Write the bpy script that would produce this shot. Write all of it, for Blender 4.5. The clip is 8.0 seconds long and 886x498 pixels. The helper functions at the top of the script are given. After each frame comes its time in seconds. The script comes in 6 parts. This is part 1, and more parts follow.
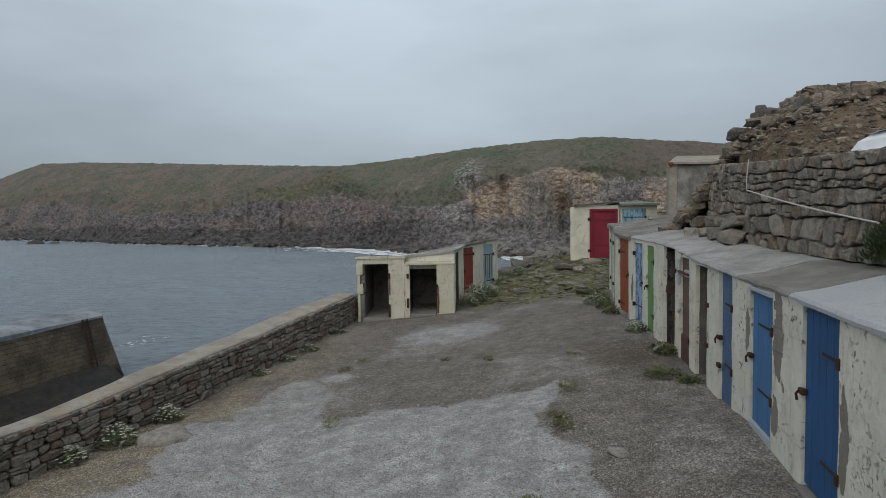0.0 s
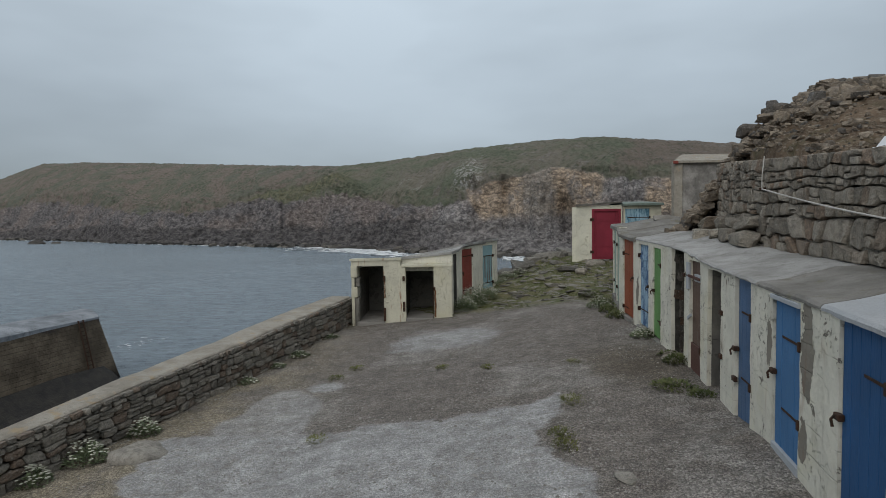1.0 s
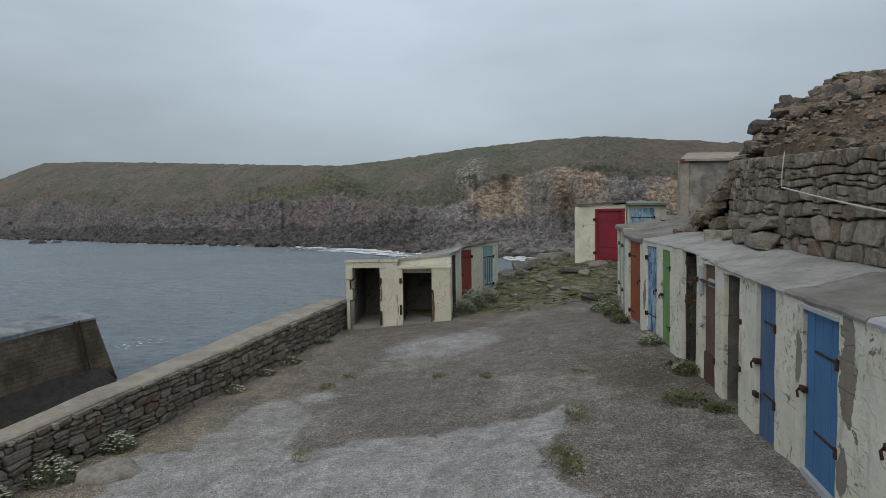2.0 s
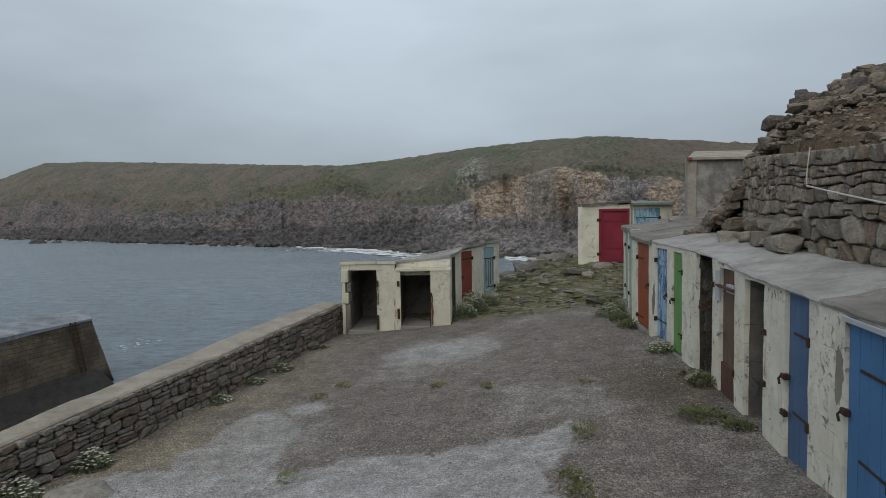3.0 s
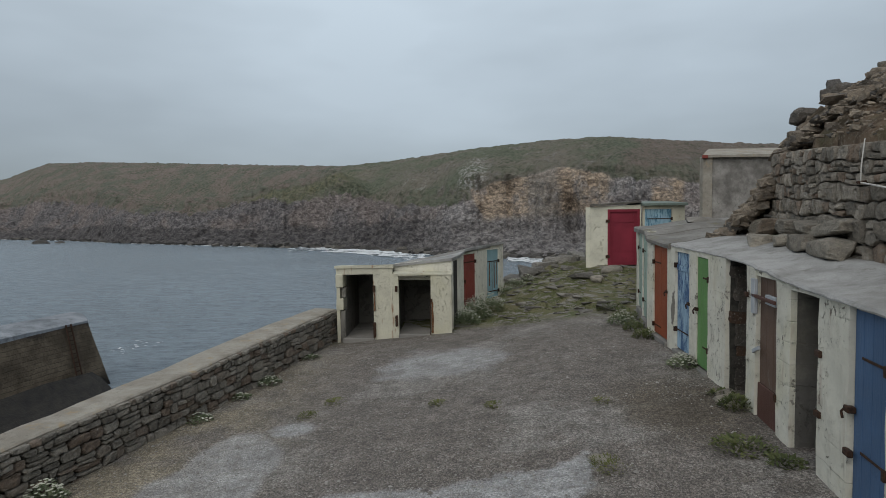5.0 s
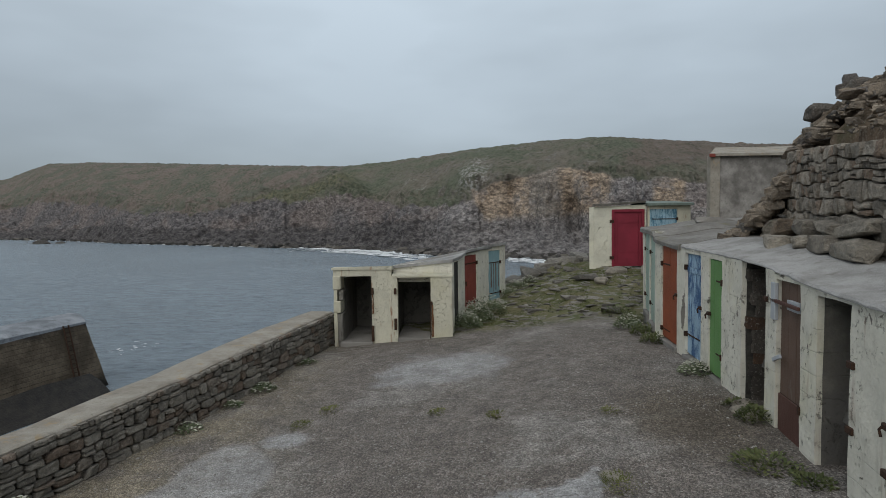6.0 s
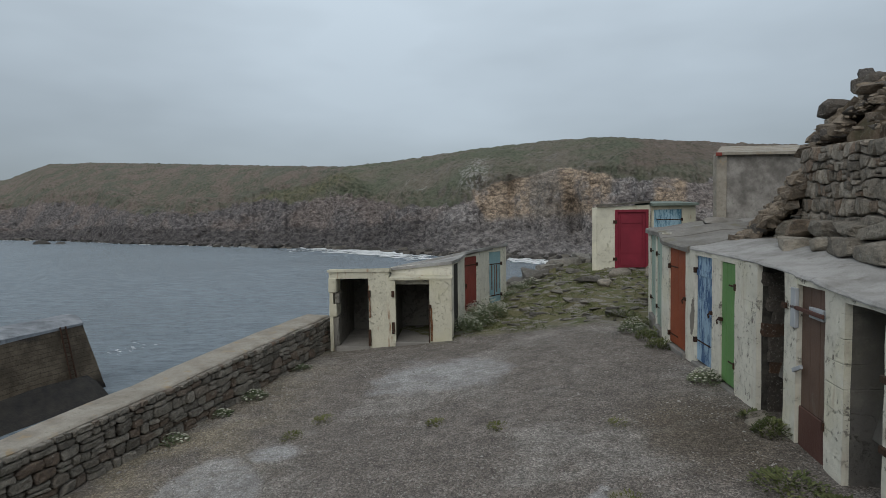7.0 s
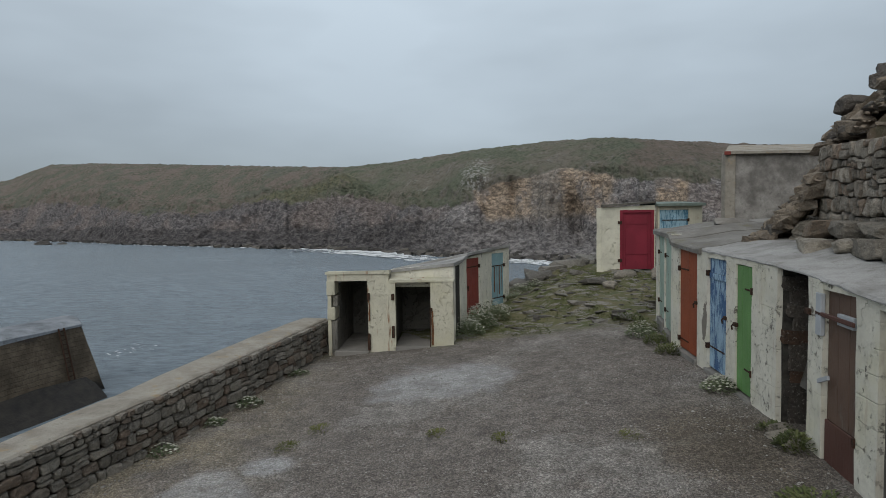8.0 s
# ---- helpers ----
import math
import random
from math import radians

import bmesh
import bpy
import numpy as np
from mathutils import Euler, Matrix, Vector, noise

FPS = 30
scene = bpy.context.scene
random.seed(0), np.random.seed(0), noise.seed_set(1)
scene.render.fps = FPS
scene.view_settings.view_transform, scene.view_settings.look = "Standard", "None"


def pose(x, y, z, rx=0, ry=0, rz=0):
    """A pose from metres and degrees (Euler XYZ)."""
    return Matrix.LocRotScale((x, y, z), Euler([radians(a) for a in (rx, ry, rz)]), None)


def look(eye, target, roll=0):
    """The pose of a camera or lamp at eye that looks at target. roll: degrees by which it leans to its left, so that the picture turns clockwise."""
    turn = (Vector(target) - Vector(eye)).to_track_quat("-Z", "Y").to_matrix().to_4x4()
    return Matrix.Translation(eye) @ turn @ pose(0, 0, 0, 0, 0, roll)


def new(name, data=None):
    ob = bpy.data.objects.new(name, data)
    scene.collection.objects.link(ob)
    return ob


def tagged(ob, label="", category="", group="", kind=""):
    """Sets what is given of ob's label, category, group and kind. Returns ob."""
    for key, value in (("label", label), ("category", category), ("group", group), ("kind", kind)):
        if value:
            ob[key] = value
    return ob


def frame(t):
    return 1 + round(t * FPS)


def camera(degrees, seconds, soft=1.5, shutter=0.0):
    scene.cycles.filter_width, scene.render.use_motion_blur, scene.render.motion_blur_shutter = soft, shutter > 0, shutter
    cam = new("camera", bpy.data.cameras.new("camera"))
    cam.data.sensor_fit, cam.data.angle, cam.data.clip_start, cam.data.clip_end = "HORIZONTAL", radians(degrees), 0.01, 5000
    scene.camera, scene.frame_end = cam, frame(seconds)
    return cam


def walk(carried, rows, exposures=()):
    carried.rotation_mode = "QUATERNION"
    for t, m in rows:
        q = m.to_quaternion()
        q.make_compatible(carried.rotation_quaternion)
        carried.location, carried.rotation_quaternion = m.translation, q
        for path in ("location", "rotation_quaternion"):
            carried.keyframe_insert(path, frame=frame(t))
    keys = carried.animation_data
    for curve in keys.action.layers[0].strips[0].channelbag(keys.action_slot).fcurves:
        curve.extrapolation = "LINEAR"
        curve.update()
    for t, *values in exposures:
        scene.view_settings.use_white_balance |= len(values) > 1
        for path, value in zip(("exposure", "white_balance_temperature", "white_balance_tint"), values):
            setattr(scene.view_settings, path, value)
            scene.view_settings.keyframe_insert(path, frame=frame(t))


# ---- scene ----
cam = camera(72.0, 8.0, soft=0.5)
PATH = [
    (0, (0.16, 0.23, 2.627), (0.128, 2.227, 2.517), -0.9),
    (0.5, (0.208, 0.555, 2.633), (0.173, 2.551, 2.522), -0.9),
    (1, (0.272, 0.926, 2.635), (0.236, 2.923, 2.525), -0.9),
    (1.5, (0.312, 1.262, 2.638), (0.274, 3.259, 2.527), -0.88),
    (3, (0.371, 2.281, 2.649), (0.329, 4.277, 2.538), -0.86),
    (3.5, (0.371, 2.577, 2.658), (0.327, 4.573, 2.547), -0.86),
    (4, (0.38, 2.868, 2.66), (0.333, 4.865, 2.549), -0.84),
    (4.5, (0.393, 3.121, 2.657), (0.344, 5.117, 2.547), -0.82),
    (6, (0.388, 3.862, 2.646), (0.335, 5.859, 2.538), -0.8),
    (6.5, (0.397, 4.106, 2.654), (0.343, 6.102, 2.545), -0.8),
    (7, (0.412, 4.354, 2.651), (0.357, 6.351, 2.544), -0.8),
    (7.5, (0.41, 4.58, 2.643), (0.353, 6.577, 2.538), -0.8),
    (8, (0.395, 4.806, 2.649), (0.336, 6.803, 2.544), -0.8),
]
walk(cam, [(t, look(eye, target, roll)) for t, eye, target, roll in PATH])

# ---- overcast daylight ----
SUN_AZ, SUN_EL = radians(-163), radians(40)      # soft sun set behind the camera to light cliffs and hut fronts
world = bpy.data.worlds.new("overcast_sky")
scene.world = world
world.use_nodes = True
wn, wl = world.node_tree.nodes, world.node_tree.links
wn.clear()
w_out, w_bg = wn.new("ShaderNodeOutputWorld"), wn.new("ShaderNodeBackground")
w_sky = wn.new("ShaderNodeTexSky")
w_sky.sky_type, w_sky.sun_disc, w_sky.sun_elevation, w_sky.sun_rotation = "NISHITA", False, SUN_EL, SUN_AZ
w_co, w_sep, w_ramp = wn.new("ShaderNodeTexCoord"), wn.new("ShaderNodeSeparateXYZ"), wn.new("ShaderNodeValToRGB")
w_noise, w_map, w_mul, w_mix = wn.new("ShaderNodeTexNoise"), wn.new("ShaderNodeMapping"), wn.new("ShaderNodeMix"), wn.new("ShaderNodeMix")
w_cl = wn.new("ShaderNodeMapRange")
wl.new(w_co.outputs["Generated"], w_sep.inputs[0])
wl.new(w_sep.outputs["Z"], w_ramp.inputs[0])
r = w_ramp.color_ramp
r.elements[0].position, r.elements[0].color = 0.0, (3.0, 3.5, 3.92, 1)
r.elements[1].position, r.elements[1].color = 0.9, (6.8, 7.2, 7.6, 1)
e = r.elements.new(0.12); e.color = (3.35, 3.9, 4.38, 1)
e = r.elements.new(0.36); e.color = (4.5, 5.25, 5.9, 1)
w_map.inputs["Scale"].default_value = (1.0, 1.0, 3.2)
wl.new(w_co.outputs["Generated"], w_map.inputs[0])
wl.new(w_map.outputs[0], w_noise.inputs["Vector"])
w_noise.inputs["Scale"].default_value, w_noise.inputs["Detail"].default_value = 1.6, 4.0
w_dot, w_add = wn.new("ShaderNodeVectorMath"), wn.new("ShaderNodeMath")      # the cloud is brighter ahead, away from the sun lamp
w_dot.operation, w_add.operation = "DOT_PRODUCT", "MULTIPLY_ADD"
wl.new(w_co.outputs["Generated"], w_dot.inputs[0])
w_dot.inputs[1].default_value = (math.sin(-0.08) * math.cos(0.7), math.cos(-0.08) * math.cos(0.7), math.sin(0.7))
wl.new(w_dot.outputs["Value"], w_add.inputs[0])
w_add.inputs[1].default_value = 1.4
wl.new(w_noise.outputs["Fac"], w_add.inputs[2])
wl.new(w_add.outputs[0], w_cl.inputs["Value"])
w_cl.inputs["From Min"].default_value, w_cl.inputs["From Max"].default_value = 1.365, 1.915
w_cl.inputs["To Min"].default_value, w_cl.inputs["To Max"].default_value = 0.74, 1.3
w_mul.data_type, w_mul.blend_type = "RGBA", "MULTIPLY"
w_mul.inputs["Factor"].default_value = 1.0
wl.new(w_ramp.outputs[0], w_mul.inputs["A"])
wl.new(w_cl.outputs[0], w_mul.inputs["B"])
w_mix.data_type, w_mix.inputs["Factor"].default_value = "RGBA", 0.93
wl.new(w_sky.outputs[0], w_mix.inputs["A"])
wl.new(w_mul.outputs["Result"], w_mix.inputs["B"])
wl.new(w_mix.outputs["Result"], w_bg.inputs["Color"])
w_bg.inputs["Strength"].default_value = 0.105
wl.new(w_bg.outputs[0], w_out.inputs[0])

sun_data = bpy.data.lights.new("sun", "SUN")
sun_data.energy, sun_data.angle, sun_data.color = 1.25, radians(60), (1.0, 0.97, 0.92)
sun = new("sun", sun_data)
SUN_DIR = Vector((math.sin(SUN_AZ) * math.cos(SUN_EL), math.cos(SUN_AZ) * math.cos(SUN_EL), math.sin(SUN_EL)))
sun.matrix_world = look(SUN_DIR * 60, (0, 0, 0))

# ---- materials ----


class Nodes:
    """A small builder for node materials on world position."""

    def __init__(self, name):
        self.m = bpy.data.materials.new(name)
        self.m.use_nodes = True
        self.t = self.m.node_tree
        self.b = self.t.nodes["Principled BSDF"]
        self.pos = self.t.nodes.new("ShaderNodeNewGeometry")

    def put(self, socket, value):
        if isinstance(value, bpy.types.NodeSocket):
            self.t.links.new(value, socket)
        elif isinstance(value, tuple) and len(value) == 3 and socket.type == "RGBA":
            socket.default_value = (*value, 1)
        else:
            socket.default_value = value

    def at(self, scale=(1, 1, 1), shift=(0, 0, 0), turn=(0, 0, 0)):
        n = self.t.nodes.new("ShaderNodeMapping")
        self.put(n.inputs[0], self.pos.outputs["Position"])
        n.inputs["Scale"].default_value, n.inputs["Location"].default_value, n.inputs["Rotation"].default_value = scale, shift, turn
        return n.outputs[0]

    def noise(self, scale, detail=5.0, rough=0.55, where=None, warp=0.0):
        n = self.t.nodes.new("ShaderNodeTexNoise")
        self.put(n.inputs["Vector"], where or self.pos.outputs["Position"])
        n.inputs["Scale"].default_value, n.inputs["Detail"].default_value = scale, detail
        n.inputs["Roughness"].default_value, n.inputs["Distortion"].default_value = rough, warp
        return n.outputs["Fac"]

    def cells(self, scale, feature="F1", where=None, out="Distance"):
        n = self.t.nodes.new("ShaderNodeTexVoronoi")
        n.feature = feature
        self.put(n.inputs["Vector"], where or self.pos.outputs["Position"])
        n.inputs["Scale"].default_value = scale
        return n.outputs[out]

    def ramp(self, value, a, b, lo=0.0, hi=1.0):
        n = self.t.nodes.new("ShaderNodeMapRange")
        n.interpolation_type = "SMOOTHSTEP"
        self.put(n.inputs["Value"], value)
        for key, v in (("From Min", a), ("From Max", b), ("To Min", lo), ("To Max", hi)):
            n.inputs[key].default_value = v
        return n.outputs[0]

    def calc(self, op, a, b=0.0):
        n = self.t.nodes.new("ShaderNodeMath")
        n.operation = op
        self.put(n.inputs[0], a)
        self.put(n.inputs[1], b)
        return n.outputs[0]

    def mix(self, f, a, b, how="MIX"):
        n = self.t.nodes.new("ShaderNodeMix")
        n.data_type, n.blend_type = "RGBA", how
        self.put(n.inputs["Factor"], f)
        self.put(n.inputs["A"], a)
        self.put(n.inputs["B"], b)
        return n.outputs["Result"]

    def xyz(self, which):
        n = self.t.nodes.new("ShaderNodeSeparateXYZ")
        self.put(n.inputs[0], self.pos.outputs["Position"])
        return n.outputs[which]

    def normal_z(self):
        n = self.t.nodes.new("ShaderNodeSeparateXYZ")
        self.put(n.inputs[0], self.pos.outputs["True Normal"])
        return n.outputs["Z"]

    def lone(self):
        """A number of its own for each object."""
        return self.t.nodes.new("ShaderNodeObjectInfo").outputs["Random"]

    def island(self):
        return self.pos.outputs["Random Per Island"]

    def bump(self, height, depth, strength=1.0):
        n = self.t.nodes.new("ShaderNodeBump")
        self.put(n.inputs["Height"], height)
        n.inputs["Distance"].default_value, n.inputs["Strength"].default_value = depth, strength
        self.put(self.b.inputs["Normal"], n.outputs[0])

    def done(self, colour, rough=0.85, metal=0.0, spec=0.35):
        self.put(self.b.inputs["Base Color"], colour)
        self.put(self.b.inputs["Roughness"], rough)
        self.b.inputs["Metallic"].default_value = metal
        self.b.inputs["Specular IOR Level"].default_value = spec
        return self.m


def ellipse(n, x, y, rx, ry, soft, wob=0.5, freq=0.9):
    """1 inside a patch on the ground with a ragged rim, 0 outside."""
    dx = n.calc("DIVIDE", n.calc("SUBTRACT", n.xyz("X"), x), rx)
    dy = n.calc("DIVIDE", n.calc("SUBTRACT", n.xyz("Y"), y), ry)
    d = n.calc("SQRT", n.calc("ADD", n.calc("MULTIPLY", dx, dx), n.calc("MULTIPLY", dy, dy)))
    w = n.calc("MULTIPLY", n.calc("SUBTRACT", n.noise(freq, 6, 0.62), 0.5), wob * 2)
    return n.ramp(n.calc("ADD", d, w), 1 + soft, 1 - soft)


def ground_material():
    n = Nodes("gravel_ground")
    grit = n.noise(55, 4, 0.7)
    speck = n.cells(70, "F1", out="Color")
    base = n.mix(n.noise(0.7, 6, 0.6), (0.122, 0.107, 0.095), (0.23, 0.208, 0.188))
    base = n.mix(n.ramp(n.noise(3.3, 6, 0.65), 0.38, 0.66), base, (0.15, 0.132, 0.116))
    base = n.mix(n.ramp(n.noise(0.45, 6, 0.7), 0.5, 0.6, 0, 0.6), base, (0.27, 0.255, 0.235))
    sand = n.ramp(n.xyz("X"), -1.6, -4.4)
    base = n.mix(n.calc("MULTIPLY", sand, n.ramp(n.noise(1.2, 5), 0.28, 0.6)), base, (0.24, 0.208, 0.155))
    pale = n.mix(n.ramp(n.noise(2.4, 7, 0.7), 0.32, 0.68), (0.255, 0.251, 0.245), (0.395, 0.394, 0.392))
    # the worn concrete apron, with a ragged far rim, and lesser patches
    rim = n.calc("ADD", n.calc("MULTIPLY", n.calc("SUBTRACT", n.noise(0.6, 5, 0.55), 0.5), 2.4), n.calc("MULTIPLY", n.calc("SUBTRACT", n.noise(5.0, 6, 0.7), 0.5), 0.5))
    d1 = n.calc("MAXIMUM", n.calc("SUBTRACT", n.xyz("Y"), 10.55), n.calc("MULTIPLY", n.calc("SUBTRACT", n.xyz("X"), 1.7), 1.3))
    d1 = n.calc("MAXIMUM", d1, n.calc("MULTIPLY", n.calc("SUBTRACT", -4.3, n.xyz("X")), 0.6))
    m1 = n.ramp(n.calc("ADD", d1, rim), 0.08, -0.12)
    m2 = n.calc("MULTIPLY", ellipse(n, 0.15, 16.6, 1.35, 1.15, 0.25, 0.8, 1.3), 0.95)
    m3 = ellipse(n, -3.0, 11.5, 0.8, 1.5, 0.12, 0.5)
    m4 = ellipse(n, -2.4, 13.25, 0.36, 0.3, 0.4, 0.6, 3)
    patches = n.calc("MAXIMUM", n.calc("MAXIMUM", m1, m2), n.calc("MAXIMUM", n.calc("MULTIPLY", m3, 0.75), m4))
    wear = n.ramp(n.noise(5.5, 7, 0.7), 0.3, 0.54, 0.5, 1.0)
    base = n.mix(n.calc("MULTIPLY", patches, wear), base, pale)
    crackle = n.ramp(n.noise(8.0, 8, 0.72, n.at((0.6, 1.5, 1)), 0.3), 0.55, 0.66, 0, 0.55)
    base = n.mix(crackle, base, (0.13, 0.122, 0.112))
    moss = ellipse(n, 3.6, 12.3, 0.9, 1.3, 0.5, 0.5)
    base = n.mix(n.calc("MULTIPLY", moss, 0.55), base, (0.085, 0.066, 0.04))
    tone = n.calc("MULTIPLY", n.ramp(n.cells(38, out="Color"), 0.15, 0.85, 0.58, 1.42), n.ramp(n.cells(85, out="Color"), 0.15, 0.85, 0.52, 1.5))
    tone = n.calc("MULTIPLY", tone, n.ramp(n.noise(2.6, 6, 0.7), 0.3, 0.7, 0.72, 1.28))
    base = n.mix(n.ramp(patches, 0.0, 1.0, 0.75, 0.42), base, tone, "MULTIPLY")
    fleck = n.ramp(n.cells(34, "F1"), 0.16, 0.1)
    base = n.mix(n.calc("MULTIPLY", fleck, n.ramp(n.noise(6, 3), 0.42, 0.56, 0, 0.9)), base, (0.44, 0.42, 0.39))
    far = n.ramp(n.calc("ADD", n.xyz("Y"), n.calc("MULTIPLY", n.noise(0.9, 6), 3.2)), 20.9, 22.3)
    turf = n.mix(n.ramp(n.noise(1.6, 7, 0.65), 0.36, 0.6), (0.085, 0.098, 0.036), (0.15, 0.138, 0.075))
    turf = n.mix(n.ramp(n.noise(3.0, 7, 0.7, n.at((0.6, 1.6, 1))), 0.51, 0.6), turf, (0.25, 0.235, 0.215))
    base = n.mix(far, base, turf)
    drop = n.ramp(n.xyz("Z"), -1.3, -2.2)
    base = n.mix(drop, base, n.mix(n.noise(1.1, 7, 0.7), (0.03, 0.028, 0.026), (0.13, 0.12, 0.105)))
    n.bump(n.calc("ADD", n.calc("MULTIPLY", n.cells(38), -0.7), n.calc("MULTIPLY", n.noise(5, 6, 0.65), 1.2)), 0.03)
    return n.done(base, 0.92, spec=0.25)


def limewash(name, paint, bare, peel=0.5, rust=0.0, block=True, pits=0.8, patches=()):
    """Flaking paint on rendered blocks; patches: places (y, z, half width, half height) where the render is bare."""
    n = Nodes(name)
    tone = n.mix(n.ramp(n.noise(1.7, 6, 0.6), 0.3, 0.7), paint, tuple(c * 0.84 for c in paint))
    tone = n.mix(n.ramp(n.noise(14, 5, 0.6), 0.45, 0.75, 0, 0.3), tone, tuple(c * 0.7 for c in paint))
    tone = n.mix(n.ramp(n.noise(0.9, 5, 0.65), 0.5, 0.68, 0, 0.4), tone, (paint[0] * 0.86, paint[1] * 0.84, paint[2] * 0.68))
    ragged = n.noise(3.1, 9, 0.68, warp=0.35)
    loss = n.ramp(ragged, peel, peel + 0.02)
    for y, z, ry, rz in patches:
        dy = n.calc("DIVIDE", n.calc("SUBTRACT", n.xyz("Y"), y), ry)
        dz = n.calc("DIVIDE", n.calc("SUBTRACT", n.xyz("Z"), z), rz)
        d = n.calc("ADD", n.calc("ADD", n.calc("MULTIPLY", dy, dy), n.calc("MULTIPLY", dz, dz)), n.calc("MULTIPLY", n.calc("SUBTRACT", n.noise(5, 6, 0.65), 0.5), 4.5))
        loss = n.calc("MAXIMUM", loss, n.ramp(d, 1.05, 0.95))
    under = n.mix(n.noise(11, 5, 0.7), tuple(c * 0.72 for c in bare), bare)
    col = n.mix(loss, tone, under)
    chip = n.calc("MULTIPLY", n.ramp(n.noise(13, 8, 0.76), 0.57, 0.6), n.ramp(n.noise(1.6, 4, 0.6), 0.45, 0.62))
    col = n.mix(n.calc("MULTIPLY", chip, pits), col, under)
    col = n.mix(n.ramp(n.noise(2.2, 8, 0.72), 0.5, 0.74, 0, 0.4), col, (0.34, 0.32, 0.26))
    streak = n.ramp(n.noise(7, 4, 0.6, n.at((1.0, 1.0, 0.22))), 0.58, 0.76, 0, 0.3)
    col = n.mix(streak, col, (0.24, 0.22, 0.165))
    if rust:
        red = n.ramp(n.noise(5.0, 4, 0.6, n.at((1.2, 1.2, 0.2), (3, 1, 0))), 0.60, 0.72, 0, rust)
        col = n.mix(red, col, (0.24, 0.095, 0.035))
    crack = n.ramp(n.calc("ABSOLUTE", n.calc("SUBTRACT", n.noise(1.1, 5, 0.5), 0.5)), 0.0, 0.004, 1, 0)
    crack = n.calc("MULTIPLY", crack, n.ramp(n.noise(1.3, 2), 0.46, 0.56))
    col = n.mix(n.calc("MULTIPLY", crack, 0.16), col, (0.12, 0.108, 0.09))
    rough = n.calc("ADD", n.calc("MULTIPLY", n.calc("MAXIMUM", loss, chip), -0.7), n.calc("ADD", n.calc("MULTIPLY", n.noise(26, 5, 0.65), 0.5), n.calc("MULTIPLY", crack, -0.5)))
    if block:
        joint = n.calc("ABSOLUTE", n.calc("SUBTRACT", n.calc("FRACT", n.calc("ADD", n.calc("MULTIPLY", n.xyz("Z"), 3.9), n.calc("MULTIPLY", n.noise(1.2, 3), 0.25))), 0.5))
        seen = n.ramp(n.noise(1.8, 4, 0.6), 0.48, 0.62)
        rough = n.calc("ADD", rough, n.calc("MULTIPLY", n.ramp(joint, 0.0, 0.035, -0.35, 0), seen))
        col = n.mix(n.calc("MULTIPLY", n.ramp(joint, 0.0, 0.016, 0.4, 0), seen), col, (0.2, 0.18, 0.14))
    n.bump(n.calc("ADD", rough, n.calc("MULTIPLY", n.noise(7, 6, 0.7), 1.2)), 0.02)
    return n.done(col, 0.85, spec=0.3)


def concrete(name, a, b, scale=1.0, stain=(0.1, 0.095, 0.085), lichen=None):
    n = Nodes(name)
    col = n.mix(n.ramp(n.noise(1.1 * scale, 7, 0.65), 0.3, 0.7), a, b)
    col = n.mix(n.ramp(n.noise(4.2 * scale, 8, 0.7, warp=0.3), 0.52, 0.72, 0, 0.7), col, stain)
    col = n.mix(n.ramp(n.noise(60 * scale, 3, 0.7), 0.35, 0.7, 0, 0.35), col, tuple(c * 0.6 for c in a))
    if lichen:
        col = n.mix(n.ramp(n.noise(2.6, 7, 0.7), 0.55, 0.66, 0, 0.75), col, lichen)
    crack = n.ramp(n.calc("ABSOLUTE", n.calc("SUBTRACT", n.noise(0.5 * scale, 5, 0.5), 0.5)), 0.0, 0.0022, 1, 0)
    crack = n.calc("MULTIPLY", crack, n.ramp(n.noise(0.8, 2), 0.5, 0.6))
    col = n.mix(n.calc("MULTIPLY", crack, 0.12), col, (0.08, 0.078, 0.07))
    n.bump(n.calc("ADD", n.noise(38 * scale, 5, 0.7), n.calc("ADD", n.calc("MULTIPLY", n.noise(5 * scale, 5), 1.4), n.calc("MULTIPLY", crack, -0.25))), 0.012)
    return n.done(col, 0.88, spec=0.3)


def stone(name, a, b, c, lichen=0.25, piece=True):
    """Granite in rough blocks, each of a tone of its own."""
    n = Nodes(name)
    own = n.lone() if piece else n.island()
    col = n.mix(own, a, b)
    col = n.mix(n.ramp(n.calc("FRACT", n.calc("MULTIPLY", own, 7.3)), 0.72, 0.9), col, c)
    col = n.mix(n.ramp(n.noise(9, 8, 0.7), 0.35, 0.7), col, n.mix(0.5, col, (0.06, 0.058, 0.055)))
    col = n.mix(n.ramp(n.noise(5, 7, 0.7), 0.56, 0.68, 0, lichen * 2), col, (0.36, 0.35, 0.31))
    col = n.mix(n.ramp(n.noise(3.3, 6, 0.6), 0.6, 0.75, 0, lichen), col, (0.11, 0.115, 0.055))
    col = n.mix(n.ramp(n.noise(38, 6, 0.75), 0.52, 0.64, 0, 0.55), col, n.mix(0.6, col, (0.03, 0.028, 0.025)))
    col = n.mix(n.ramp(n.noise(30, 5, 0.7, n.at((1, 1, 1), (4, 7, 1))), 0.56, 0.66, 0, 0.4), col, (0.5, 0.47, 0.41))
    n.bump(n.calc("ADD", n.noise(24, 7, 0.72), n.calc("MULTIPLY", n.noise(6, 6, 0.65), 1.8)), 0.04)
    return n.done(col, 0.9, spec=0.3)


